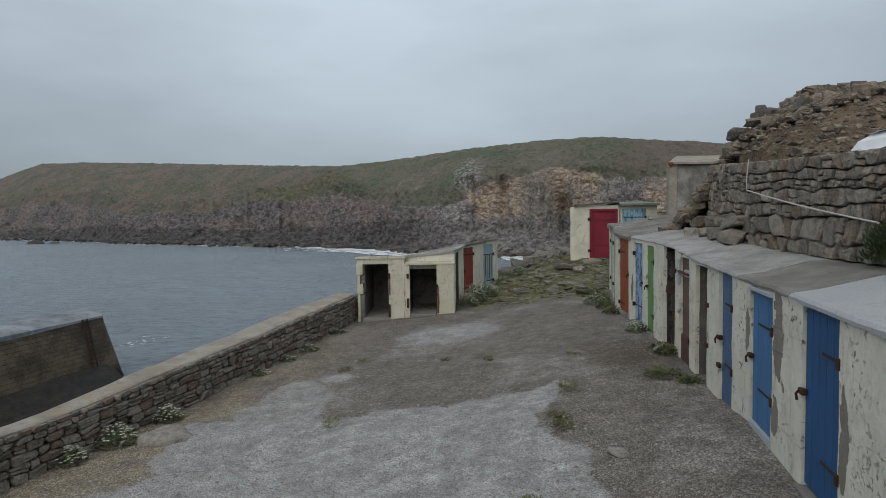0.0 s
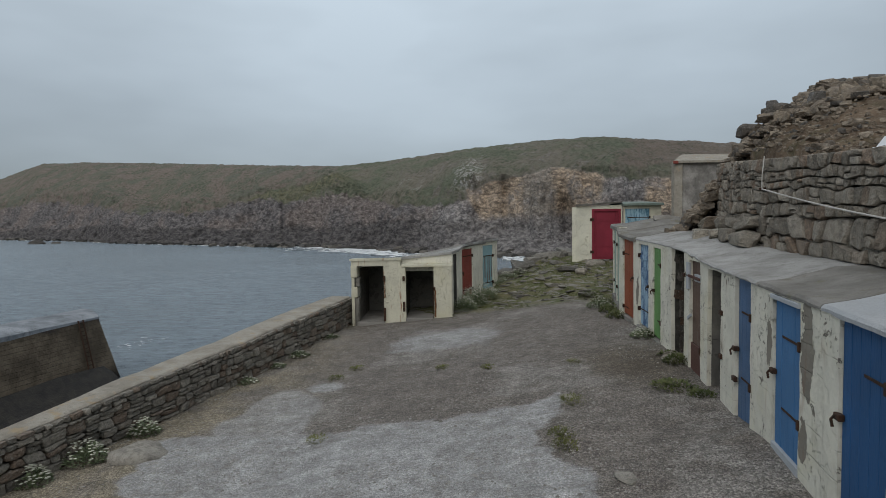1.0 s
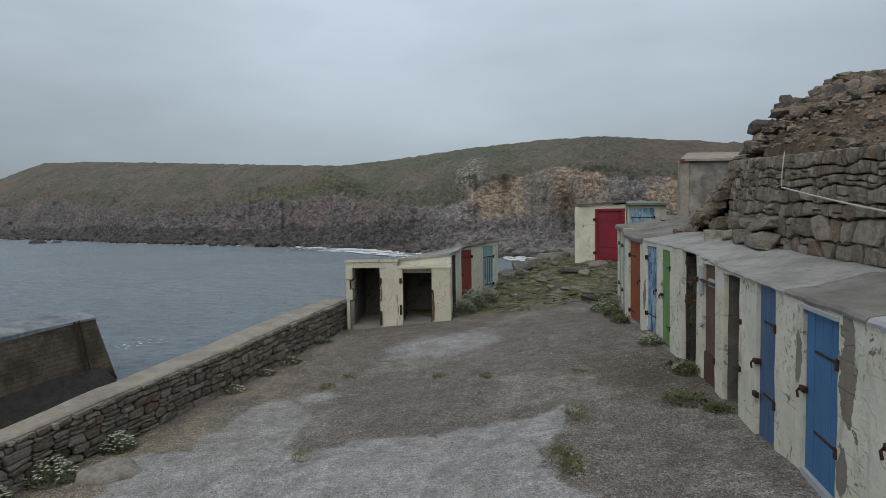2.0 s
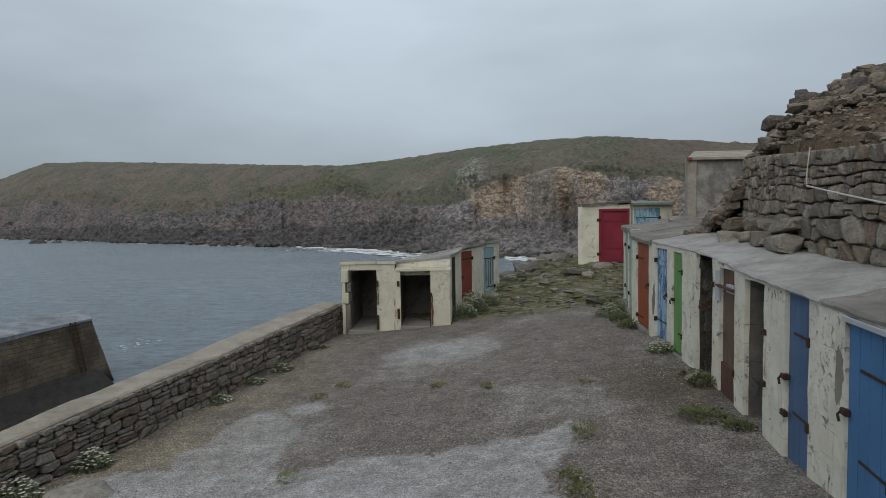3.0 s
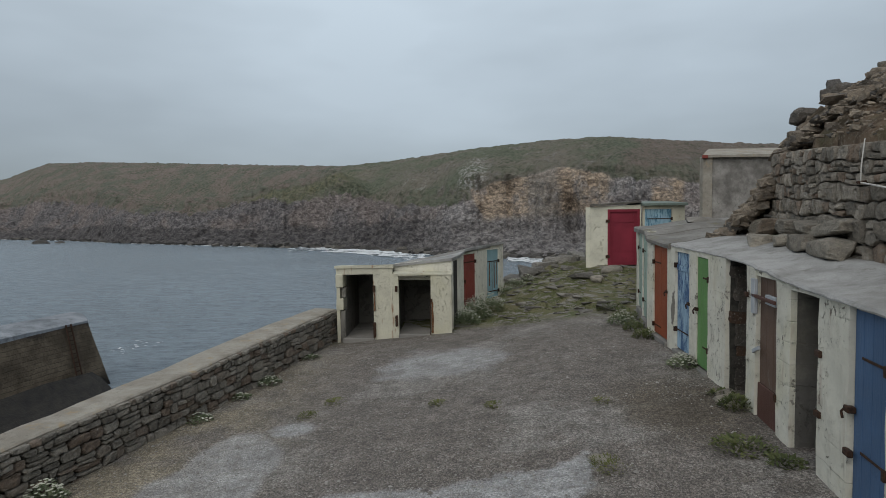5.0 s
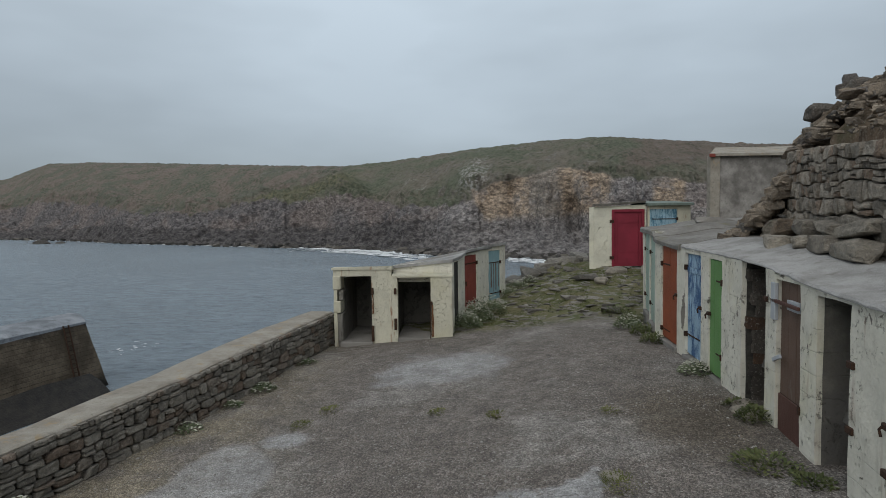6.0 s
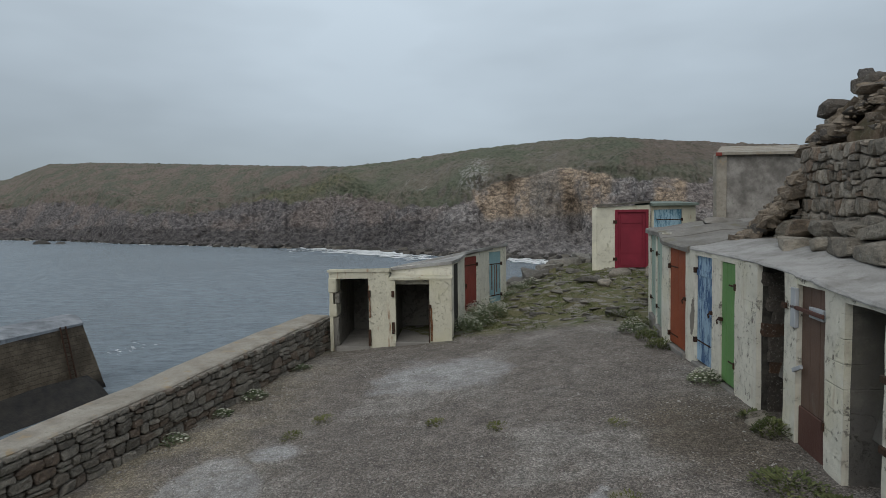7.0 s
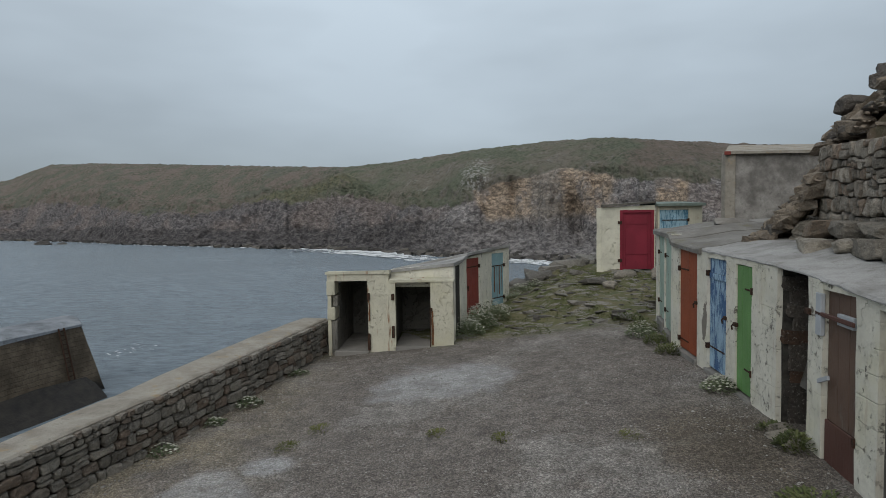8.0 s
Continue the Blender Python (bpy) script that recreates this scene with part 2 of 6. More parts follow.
def painted_wood(name, paint, wood=(0.13, 0.1, 0.075), peel=0.72, upright=True):
    n = Nodes(name)
    grain = n.noise(9, 6, 0.65, n.at((6, 6, 0.5)), 0.2)
    tone = n.mix(n.ramp(n.noise(1.8, 5), 0.3, 0.7), paint, tuple(c * 0.78 for c in paint))
    tone = n.mix(n.ramp(n.lone(), 0, 1, 0, 0.3), tone, tuple(c * 0.75 for c in paint))
    off = n.ramp(n.calc("ADD", n.calc("MULTIPLY", grain, 0.55), n.calc("MULTIPLY", n.noise(3.4, 6, 0.65, n.at((1, 1, 0.35))), 0.6)), peel, peel + 0.05)
    col = n.mix(off, tone, n.mix(grain, tuple(c * 0.5 for c in wood), wood))
    col = n.mix(n.ramp(n.noise(5, 5, 0.6), 0.6, 0.78, 0, 0.5), col, tuple(c * 0.45 for c in paint))
    n.bump(n.calc("ADD", grain, n.calc("MULTIPLY", off, -0.6)), 0.006)
    return n.done(col, 0.62, spec=0.35)


def plain(name, a, b, scale, rough=0.8, metal=0.0, depth=0.004, spec=0.35):
    n = Nodes(name)
    col = n.mix(n.ramp(n.noise(scale, 6, 0.65), 0.3, 0.7), a, b)
    n.bump(n.noise(scale * 4, 5, 0.65), depth)
    return n.done(col, rough, metal, spec)


def leafy(name, a, b):
    n = Nodes(name)
    col = n.mix(n.island(), a, b)
    col = n.mix(n.ramp(n.noise(2.2, 4), 0.35, 0.7), col, tuple(c * 0.6 for c in a))
    return n.done(col, 0.7, spec=0.25)


def sea_material():
    n = Nodes("sea_water")
    swell = n.noise(0.1, 4, 0.6, n.at((0.5, 1.4, 1)), 0.5)
    chop = n.noise(1.3, 7, 0.7, n.at((0.5, 1.1, 1)), 0.4)
    n.bump(n.calc("ADD", n.calc("MULTIPLY", swell, 1.5), chop), 0.5, 0.8)
    # sky reflection on the ripples, painted as paler blue-grey in the base colour
    ripple_sheen = n.ramp(n.noise(0.9, 8, 0.74, n.at((0.45, 1.1, 1)), 0.3), 0.34, 0.66)
    col = n.mix(ripple_sheen, (0.13, 0.168, 0.2), (0.228, 0.278, 0.318))
    col = n.mix(n.ramp(n.noise(0.012, 5), 0.4, 0.62, 0, 0.5), col, (0.15, 0.182, 0.205))
    n.b.inputs["IOR"].default_value = 1.33
    return n.done(col, 0.25, spec=0.5)


def headland_material():
    n = Nodes("headland_slopes")

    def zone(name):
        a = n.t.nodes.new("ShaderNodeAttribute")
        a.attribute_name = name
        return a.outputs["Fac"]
    # dark tones are lifted and muted: distance haze is put into these colours
    mid = n.noise(0.06, 7, 0.66)
    grass = n.mix(n.ramp(n.noise(0.03, 7, 0.66), 0.4, 0.6), (0.172, 0.19, 0.135), (0.235, 0.212, 0.172))
    brown = n.mix(n.ramp(mid, 0.42, 0.6), (0.25, 0.205, 0.178), (0.17, 0.178, 0.138))
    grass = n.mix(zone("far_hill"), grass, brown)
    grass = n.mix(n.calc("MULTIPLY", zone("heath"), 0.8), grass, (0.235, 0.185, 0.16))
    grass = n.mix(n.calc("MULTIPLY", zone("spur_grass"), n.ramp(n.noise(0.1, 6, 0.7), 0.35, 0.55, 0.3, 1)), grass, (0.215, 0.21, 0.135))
    scrub = n.calc("MULTIPLY", n.ramp(n.cells(0.42), 0.6, 0.25), n.ramp(n.noise(0.05, 6, 0.7), 0.42, 0.58))
    grass = n.mix(n.calc("MULTIPLY", scrub, 0.7), grass, (0.085, 0.1, 0.066))
    grass = n.mix(n.ramp(n.noise(0.5, 8, 0.78), 0.46, 0.6, 0, 0.55), grass, (0.1, 0.104, 0.082))
    # rock in tilted, broken beds
    lie = n.at((0.9, 0.9, 1.5), turn=(0, 0.4, 0))
    beds = n.noise(0.4, 9, 0.76, lie, 0.25)
    lump = n.cells(0.55, where=lie, out="Color")
    tone = n.calc("ADD", n.calc("MULTIPLY", n.ramp(beds, 0.42, 0.6), 0.65), n.calc("MULTIPLY", lump, 0.35))
    # nearer shore gets a paler set, which also offsets shade on its steep cliffs
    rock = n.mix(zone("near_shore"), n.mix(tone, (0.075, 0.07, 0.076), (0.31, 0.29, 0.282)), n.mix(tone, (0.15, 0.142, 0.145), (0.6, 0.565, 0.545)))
    rock = n.mix(n.ramp(n.noise(0.035, 6, 0.65, n.at((1, 1, 1), (40, 3, 9))), 0.44, 0.58, 0, 0.55), rock, n.mix(tone, (0.16, 0.13, 0.118), (0.45, 0.375, 0.335)))
    slant = n.noise(0.42, 9, 0.77, n.at((0.7, 0.7, 1.6), (5, 2, 3), (0, 0.6, 0)), 0.2)
    ochre = n.mix(n.ramp(slant, 0.4, 0.58), (0.27, 0.215, 0.17), (0.72, 0.575, 0.435))
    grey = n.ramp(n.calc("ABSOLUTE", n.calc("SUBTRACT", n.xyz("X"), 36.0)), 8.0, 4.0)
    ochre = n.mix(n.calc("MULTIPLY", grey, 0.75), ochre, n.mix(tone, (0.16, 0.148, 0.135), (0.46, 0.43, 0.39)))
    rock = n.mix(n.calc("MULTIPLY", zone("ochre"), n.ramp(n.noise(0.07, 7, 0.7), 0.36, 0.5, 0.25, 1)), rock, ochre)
    rock = n.mix(n.ramp(n.cells(0.55, "DISTANCE_TO_EDGE", lie), 0.0, 0.09, 0.5, 0), rock, (0.075, 0.07, 0.07))
    out = n.calc("MULTIPLY", n.ramp(mid, 0.55, 0.62), n.ramp(n.noise(0.5, 7, 0.75), 0.48, 0.56))
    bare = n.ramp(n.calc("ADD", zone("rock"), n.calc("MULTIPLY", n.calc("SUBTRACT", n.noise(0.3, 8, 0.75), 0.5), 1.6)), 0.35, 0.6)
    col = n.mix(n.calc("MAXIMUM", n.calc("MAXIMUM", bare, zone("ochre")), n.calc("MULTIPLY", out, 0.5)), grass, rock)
    stones = n.calc("MAXIMUM", zone("scree"), n.ramp(n.noise(0.03, 4, 0.6, n.at((1, 1, 1), (11, 5, 2))), 0.66, 0.76, 0, 0.5))
    col = n.mix(n.calc("MULTIPLY", stones, n.ramp(n.noise(0.6, 6, 0.7), 0.5, 0.56)), col, (0.44, 0.43, 0.4))
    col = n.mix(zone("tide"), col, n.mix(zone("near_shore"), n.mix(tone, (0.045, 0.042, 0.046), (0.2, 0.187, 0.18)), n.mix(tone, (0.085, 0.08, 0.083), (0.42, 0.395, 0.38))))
    n.bump(n.calc("ADD", n.calc("MULTIPLY", n.cells(0.55, where=lie), -0.8), n.calc("ADD", n.noise(0.5, 7, 0.7), n.calc("MULTIPLY", beds, 1.6))), 1.3)
    return n.done(col, 0.95, spec=0.15)


M_GROUND = ground_material()
M_WHITE = limewash("flaking_limewash", (0.77, 0.745, 0.64), (0.27, 0.245, 0.205), 0.63, 0.25, pits=0.8,
                   patches=((6.66, 1.32, 0.14, 0.5), (6.72, 0.42, 0.1, 0.2), (5.08, 0.75, 0.08, 0.4), (7.72, 1.2, 0.07, 0.3), (15.65, 0.7, 0.1, 0.35)))
M_CREAM = limewash("cream_limewash", (0.6, 0.575, 0.46), (0.36, 0.335, 0.275), 0.68, 0.85, block=False, pits=0.25)
M_REDHUT = limewash("pale_block_paint", (0.72, 0.70, 0.58), (0.40, 0.38, 0.31), 0.74, pits=0.35)
M_RENDER = concrete("grey_render", (0.2, 0.19, 0.175), (0.30, 0.285, 0.26), 1.0)
M_GREYHUT = concrete("bare_concrete_wall", (0.16, 0.15, 0.138), (0.44, 0.42, 0.39), 1.5, (0.12, 0.122, 0.11))
M_ROOF = concrete("roof_screed", (0.23, 0.225, 0.21), (0.44, 0.435, 0.425), 1.1, (0.19, 0.18, 0.155))
M_ROOFPALE = concrete("pale_roof_screed", (0.38, 0.40, 0.42), (0.45, 0.46, 0.47), 0.8, (0.3, 0.3, 0.3))
M_ROOFROUGH = concrete("pebbly_roof", (0.17, 0.16, 0.145), (0.28, 0.27, 0.25), 1.4, (0.12, 0.11, 0.09), (0.16, 0.15, 0.1))
M_COPING = concrete("parapet_coping", (0.27, 0.242, 0.2), (0.42, 0.39, 0.335), 2.2, (0.15, 0.135, 0.11), (0.36, 0.27, 0.16))
M_PIERTOP = concrete("wet_pier_deck", (0.13, 0.145, 0.16), (0.36, 0.38, 0.41), 0.3, (0.06, 0.065, 0.07))
# huts' inner masonry: dark blocks, with shade under the roofs added to the colour
M_INSIDE = limewash("dark_blocks_shaded", (0.15, 0.142, 0.13), (0.085, 0.08, 0.072), 0.66, pits=0.3)
M_SHEDIN = limewash("bare_blocks", (0.2, 0.19, 0.17), (0.15, 0.14, 0.125), 0.55)
M_JOINT = plain("earthy_joints", (0.07, 0.06, 0.047), (0.15, 0.13, 0.105), 7, 0.95, depth=0.03)
M_MORTAR = plain("dark_mortar", (0.03, 0.028, 0.024), (0.075, 0.07, 0.06), 8, 0.95, depth=0.02)
M_STONE = stone("parapet_granite", (0.18, 0.164, 0.138), (0.42, 0.385, 0.33), (0.25, 0.19, 0.145), 0.2)
M_STONE2 = stone("field_granite", (0.25, 0.222, 0.182), (0.56, 0.495, 0.41), (0.36, 0.27, 0.2), 0.3)
M_RUBBLE = stone("loose_rubble", (0.2, 0.16, 0.12), (0.47, 0.39, 0.3), (0.17, 0.155, 0.14), 0.2, piece=False)
M_SHORE = stone("shore_rock", (0.03, 0.028, 0.027), (0.09, 0.082, 0.075), (0.15, 0.135, 0.115), 0.1, piece=False)
M_SEA = sea_material()
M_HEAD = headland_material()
M_BLUE = painted_wood("royal_blue_paint", (0.022, 0.10, 0.255), peel=0.80)
M_SKYBLUE = painted_wood("sky_blue_paint", (0.07, 0.20, 0.41), peel=0.79)
M_SLATE = painted_wood("slate_blue_paint", (0.08, 0.15, 0.275), peel=0.78)
M_GREEN = painted_wood("leaf_green_paint", (0.155, 0.325, 0.11), peel=0.82)
M_PEEL = painted_wood("peeling_blue_paint", (0.36, 0.53, 0.68), (0.06, 0.15, 0.32), 0.565)
M_FADED = painted_wood("faded_blue_paint", (0.36, 0.55, 0.66), (0.1, 0.25, 0.36), 0.57)
M_TAR = plain("tarred_boards", (0.012, 0.011, 0.01), (0.035, 0.03, 0.026), 9, 0.8)
M_ORANGE = painted_wood("rust_orange_paint", (0.30, 0.075, 0.03), peel=0.80)
M_BROWN = painted_wood("bare_brown_wood", (0.155, 0.098, 0.072), (0.22, 0.17, 0.135), 0.66)
M_REDWOOD = painted_wood("reddish_wood", (0.12, 0.055, 0.042), (0.15, 0.1, 0.08), 0.7)
M_RED = painted_wood("crimson_paint", (0.25, 0.024, 0.045), (0.4, 0.25, 0.25), 0.80)
M_REDSHED = painted_wood("brick_red_paint", (0.26, 0.055, 0.04), peel=0.8)
M_PALEBLUE = painted_wood("pale_turquoise_paint", (0.27, 0.43, 0.47), (0.3, 0.2, 0.13), 0.68)
M_PALEGREEN = painted_wood("pale_green_paint", (0.36, 0.47, 0.40), (0.3, 0.27, 0.2), 0.66)
M_PALETRIM = painted_wood("pale_trim_paint", (0.50, 0.53, 0.56), peel=0.74)
M_GREENROOF = plain("green_felt_roof", (0.13, 0.17, 0.15), (0.2, 0.24, 0.21), 5, 0.85)
M_DARKROOF = plain("tarred_roof", (0.075, 0.07, 0.062), (0.15, 0.14, 0.12), 6, 0.9, depth=0.01)
M_IRON = plain("rusty_iron", (0.028, 0.02, 0.016), (0.085, 0.042, 0.024), 30, 0.8, 0.3)
M_RUST = plain("rust_streak", (0.09, 0.042, 0.022), (0.21, 0.1, 0.045), 14, 0.9)
M_ROPE = plain("pale_rope", (0.5, 0.48, 0.44), (0.62, 0.6, 0.56), 40, 0.8)
M_HULL = plain("white_hull_gelcoat", (0.68, 0.70, 0.72), (0.78, 0.79, 0.8), 3, 0.35)
M_LEAF = leafy("dark_shrub_leaf", (0.05, 0.085, 0.03), (0.12, 0.145, 0.05))
M_WEED = leafy("weed_leaf", (0.085, 0.11, 0.04), (0.19, 0.2, 0.085))
M_GRASS = leafy("coarse_grass", (0.09, 0.108, 0.036), (0.2, 0.2, 0.09))
M_MOSS = leafy("yellow_green_moss", (0.11, 0.125, 0.03), (0.2, 0.2, 0.07))
M_SCURVY = leafy("fleshy_leaf", (0.15, 0.19, 0.1), (0.3, 0.34, 0.22))
M_PETAL = leafy("white_petals", (0.5, 0.5, 0.4), (0.72, 0.72, 0.62))
M_FOAM = plain("sea_foam", (0.62, 0.65, 0.67), (0.8, 0.82, 0.83), 0.8, 0.9, depth=0.1)
n_peb = Nodes("grey_pebbles")
M_PEBBLE = n_peb.done(n_peb.mix(n_peb.island(), (0.15, 0.14, 0.125), (0.36, 0.345, 0.32)), 0.9, spec=0.2)

# ---- building helpers ----
WORLD = {}          # where each parent stands
LIFT = Matrix.Identity(4)


def thing(name, at, label, category, group="", kind=""):
    ob = new(name)
    ob.location = at
    ob.empty_display_size = 0.2
    WORLD[ob.name] = Matrix.Translation(at)
    return tagged(ob, label, category, group, kind)


def finish(name, bm, material, smooth=False):
    me = bpy.data.meshes.new(name)
    if isinstance(bm, Soup):
        me.from_pydata(bm.verts, [], bm.faces)
        me.polygons.foreach_set("use_smooth", [smooth] * len(me.polygons))
        me.materials.append(material)
        return me
    bmesh.ops.recalc_face_normals(bm, faces=bm.faces[:])
    if smooth:
        for f in bm.faces:
            f.smooth = True
    bm.to_mesh(me)
    bm.free()
    me.materials.append(material)
    return me


def hang(ob, parent):
    ob.parent = parent
    ob.matrix_parent_inverse = WORLD.get(parent.name, LIFT).inverted()


def part(name, bm, material, parent, label="", smooth=False):
    ob = new(name, finish(name, bm, material, smooth))
    hang(ob, parent)
    return tagged(ob, label)


def solo(name, bm, material, label, category, group="", kind="", smooth=False):
    return tagged(new(name, finish(name, bm, material, smooth)), label, category, group, kind)


def grid_mesh(name, xs, ys, zz, material, keep=None):
    """A sheet from arrays of x (rows by columns), y and z."""
    rows, cols = zz.shape
    verts = np.stack([xs.ravel(), ys.ravel(), zz.ravel()], 1)
    i = np.arange(rows - 1)[:, None] * cols + np.arange(cols - 1)[None, :]
    faces = np.stack([i, i + 1, i + cols + 1, i + cols], -1).reshape(-1, 4)
    if keep is not None:
        faces = faces[keep.reshape(-1)]
    me = bpy.data.meshes.new(name)
    me.from_pydata(verts.tolist(), [], faces.tolist())
    me.polygons.foreach_set("use_smooth", [True] * len(me.polygons))
    me.materials.append(material)
    me.update()
    return new(name, me)


def box(bm, m, u, v, w, bevel=0.0):
    """A block between u, v and w (pairs) in the frame m."""
    made = bmesh.ops.create_cube(bm, size=1)["verts"]
    for p in made:
        p.co = m @ Vector((u[0] + (p.co.x + 0.5) * (u[1] - u[0]), v[0] + (p.co.y + 0.5) * (v[1] - v[0]), w[0] + (p.co.z + 0.5) * (w[1] - w[0])))
    if bevel:
        edges = {e for p in made for e in p.link_edges}
        bmesh.ops.bevel(bm, geom=list(edges), offset=bevel, segments=1, affect="EDGES", profile=0.6)
    return made


def along(a, b):
    """The frame of a wall from a to b: x along it, y into it (to the right of a to b's left), z up."""
    a, b = Vector((a[0], a[1], 0)), Vector((b[0], b[1], 0))
    u = (b - a).normalized()
    v = Vector((-u.y, u.x, 0))
    m = Matrix.Identity(4)
    m.col[0][:3], m.col[1][:3], m.col[2][:3], m.col[3][:3] = u, v, (0, 0, 1), a
    return m, (b - a).length


def worn(bm, step, amount, freq=3.0, keep_bottom=False):
    """Cut long edges to about step and push the points about, for uneven old edges."""
    for _ in range(3):
        long = [e for e in bm.edges if e.calc_length() > step * 1.6]
        if not long:
            break
        bmesh.ops.subdivide_edges(bm, edges=long, cuts=1, use_grid_fill=True)
    for p in bm.verts:
        q = p.co * freq
        p.co += Vector((noise.noise(q), noise.noise(q + Vector((31, 7, 3))), noise.noise(q + Vector((5, 43, 17))))) * amount


def prism(bm, poly, low, high):
    """An upright solid over a plan polygon; low and high are heights or functions of (x, y)."""
    f0 = low if callable(low) else (lambda x, y: low)
    f1 = high if callable(high) else (lambda x, y: high)
    a = [bm.verts.new((x, y, f0(x, y))) for x, y in poly]
    b = [bm.verts.new((x, y, f1(x, y))) for x, y in poly]
    bm.faces.new(a[::-1])
    bm.faces.new(b)
    for i in range(len(poly)):
        j = (i + 1) % len(poly)
        bm.faces.new((a[i], a[j], b[j], b[i]))


def rod(bm, pts, radius, sides=6):
    """A bar along a line of points."""
    rings = []
    for i, p in enumerate(pts):
        d = (Vector(pts[min(i + 1, len(pts) - 1)]) - Vector(pts[max(i - 1, 0)])).normalized()
        s = d.orthogonal().normalized()
        t = d.cross(s)
        rings.append([bm.verts.new(Vector(p) + (s * math.cos(k * math.tau / sides) + t * math.sin(k * math.tau / sides)) * radius) for k in range(sides)])
    for a, b in zip(rings, rings[1:]):
        for k in range(sides):
            bm.faces.new((a[k], a[(k + 1) % sides], b[(k + 1) % sides], b[k]))
    bm.faces.new(rings[0][::-1])
    bm.faces.new(rings[-1])


rng = random.Random(11)


def stone_meshes(name, material, count, seed, square=0.5, cuts=3):
    """Rough unit blocks: a cut cube drawn towards a ball, dented and chipped."""
    out = []
    for k in range(count):
        bm = bmesh.new()
        bmesh.ops.create_cube(bm, size=1)
        bmesh.ops.subdivide_edges(bm, edges=bm.edges[:], cuts=cuts - 1, use_grid_fill=True)
        o = Vector((k * 7.3 + seed, seed * 1.7, k * 3.1))
        for p in bm.verts:
            ball = p.co.normalized() * 0.62
            p.co = p.co.lerp(ball, 1 - square)
            p.co += Vector((noise.noise(p.co * 2.1 + o), noise.noise(p.co * 2.1 + o + Vector((9, 0, 4))), noise.noise(p.co * 2.1 + o + Vector((2, 8, 0))))) * 0.11
            p.co *= 1 + 0.07 * noise.noise(p.co * 5.5 + o)
        out.append(finish(name, bm, material))
    return out


def piece(name, me, parent, m):
    ob = new(name, me)
    ob.matrix_basis = m
    hang(ob, parent)
    return ob


class Soup:
    """Points and faces, gathered for one mesh."""

    def __init__(self):
        self.verts, self.faces = [], []


def ball_points(level):
    bm = bmesh.new()
    bmesh.ops.create_icosphere(bm, subdivisions=level, radius=0.5)
    out = [p.co.copy() for p in bm.verts], [[p.index for p in f.verts] for f in bm.faces]
    bm.free()
    return out


BALLS = {3: ball_points(3)}


def hull_points(seed, count, detail):
    """An angular stone within a unit box: the hull of scattered points, its arrises chipped."""
    r3 = random.Random(seed)
    bm = bmesh.new()
    for _ in range(count):
        v = Vector((r3.gauss(0, 1), r3.gauss(0, 1), r3.gauss(0, 1))).normalized()
        bm.verts.new([math.copysign(abs(c) ** 0.5, c) * 0.5 * r3.uniform(0.85, 1.0) for c in v])
    got = bmesh.ops.convex_hull(bm, input=bm.verts[:])
    lost = {e for e in got["geom_interior"] + got["geom_unused"] if isinstance(e, bmesh.types.BMVert)}
    bmesh.ops.delete(bm, geom=list(lost), context="VERTS")
    if detail:
        bmesh.ops.dissolve_limit(bm, angle_limit=0.3, verts=bm.verts[:], edges=bm.edges[:])
        bmesh.ops.bevel(bm, geom=bm.edges[:], offset=0.035, segments=1, affect="EDGES", profile=0.5)
        bmesh.ops.triangulate(bm, faces=bm.faces[:])
        for _ in range(detail):
            bmesh.ops.subdivide_edges(bm, edges=[e for e in bm.edges if e.calc_length() > 0.13], cuts=1)
            bmesh.ops.triangulate(bm, faces=bm.faces[:])
        for p in bm.verts:
            q = p.co * 3.0 + Vector((seed, 0, 0))
            p.co *= 1 + 0.07 * noise.noise(q) + 0.04 * noise.noise(q * 3.3)
    bmesh.ops.recalc_face_normals(bm, faces=bm.faces[:])
    bm.verts.index_update()
    out = [p.co.copy() for p in bm.verts], [[p.index for p in f.verts] for f in bm.faces]
    bm.free()
    return out


HULLS = {1: [hull_points(k, 11, 0) for k in range(24)], 2: [hull_points(k + 50, 17, 1) for k in range(16)], 4: [hull_points(k + 90, 20, 2) for k in range(20)]}


def boulder_bm(soup, at, size, seed, turn=0.0, rough=0.28, flat=1.0, level=2):
    """A rough stone: angular, or at level 3 a dented ball with blunt facets."""
    if level in HULLS:
        verts, faces = HULLS[level][int(seed) % len(HULLS[level])]
        c, s, base = math.cos(turn), math.sin(turn), len(soup.verts)
        for p in verts:
            x, y, z = p.x * size[0] * 1.1, p.y * size[1] * 1.1, p.z * size[2] * flat * 1.1
            soup.verts.append((at[0] + c * x - s * y, at[1] + s * x + c * y, at[2] + z + 0.12 * x * math.sin(seed * 2.4)))
        soup.faces += [[base + i for i in f] for f in faces]
        return
    verts, faces = BALLS[level]
    o = Vector((seed * 3.7, seed * 1.3, seed * 5.9))
    c, s, base = math.cos(turn), math.sin(turn), len(soup.verts)
    r3 = random.Random(int(seed * 10) + 5)
    cuts = [(Vector((r3.gauss(0, 1), r3.gauss(0, 1), r3.gauss(0, 1))).normalized(), r3.uniform(0.68, 0.92)) for _ in range(13)]
    for p in verts:
        k = min([1.06] + [d * p.length / p.dot(v) for v, d in cuts if p.dot(v) > 0.2 * p.length]) * (1.1 + 0.12 * noise.noise(p * 4 + o) + 0.05 * noise.noise(p * 13 + o))
        q = p * k
        x, y, z = q.x * size[0], q.y * size[1], q.z * size[2] * flat
        soup.verts.append((at[0] + c * x - s * y, at[1] + s * x + c * y, at[2] + z))
    soup.faces += [[base + i for i in f] for f in faces]


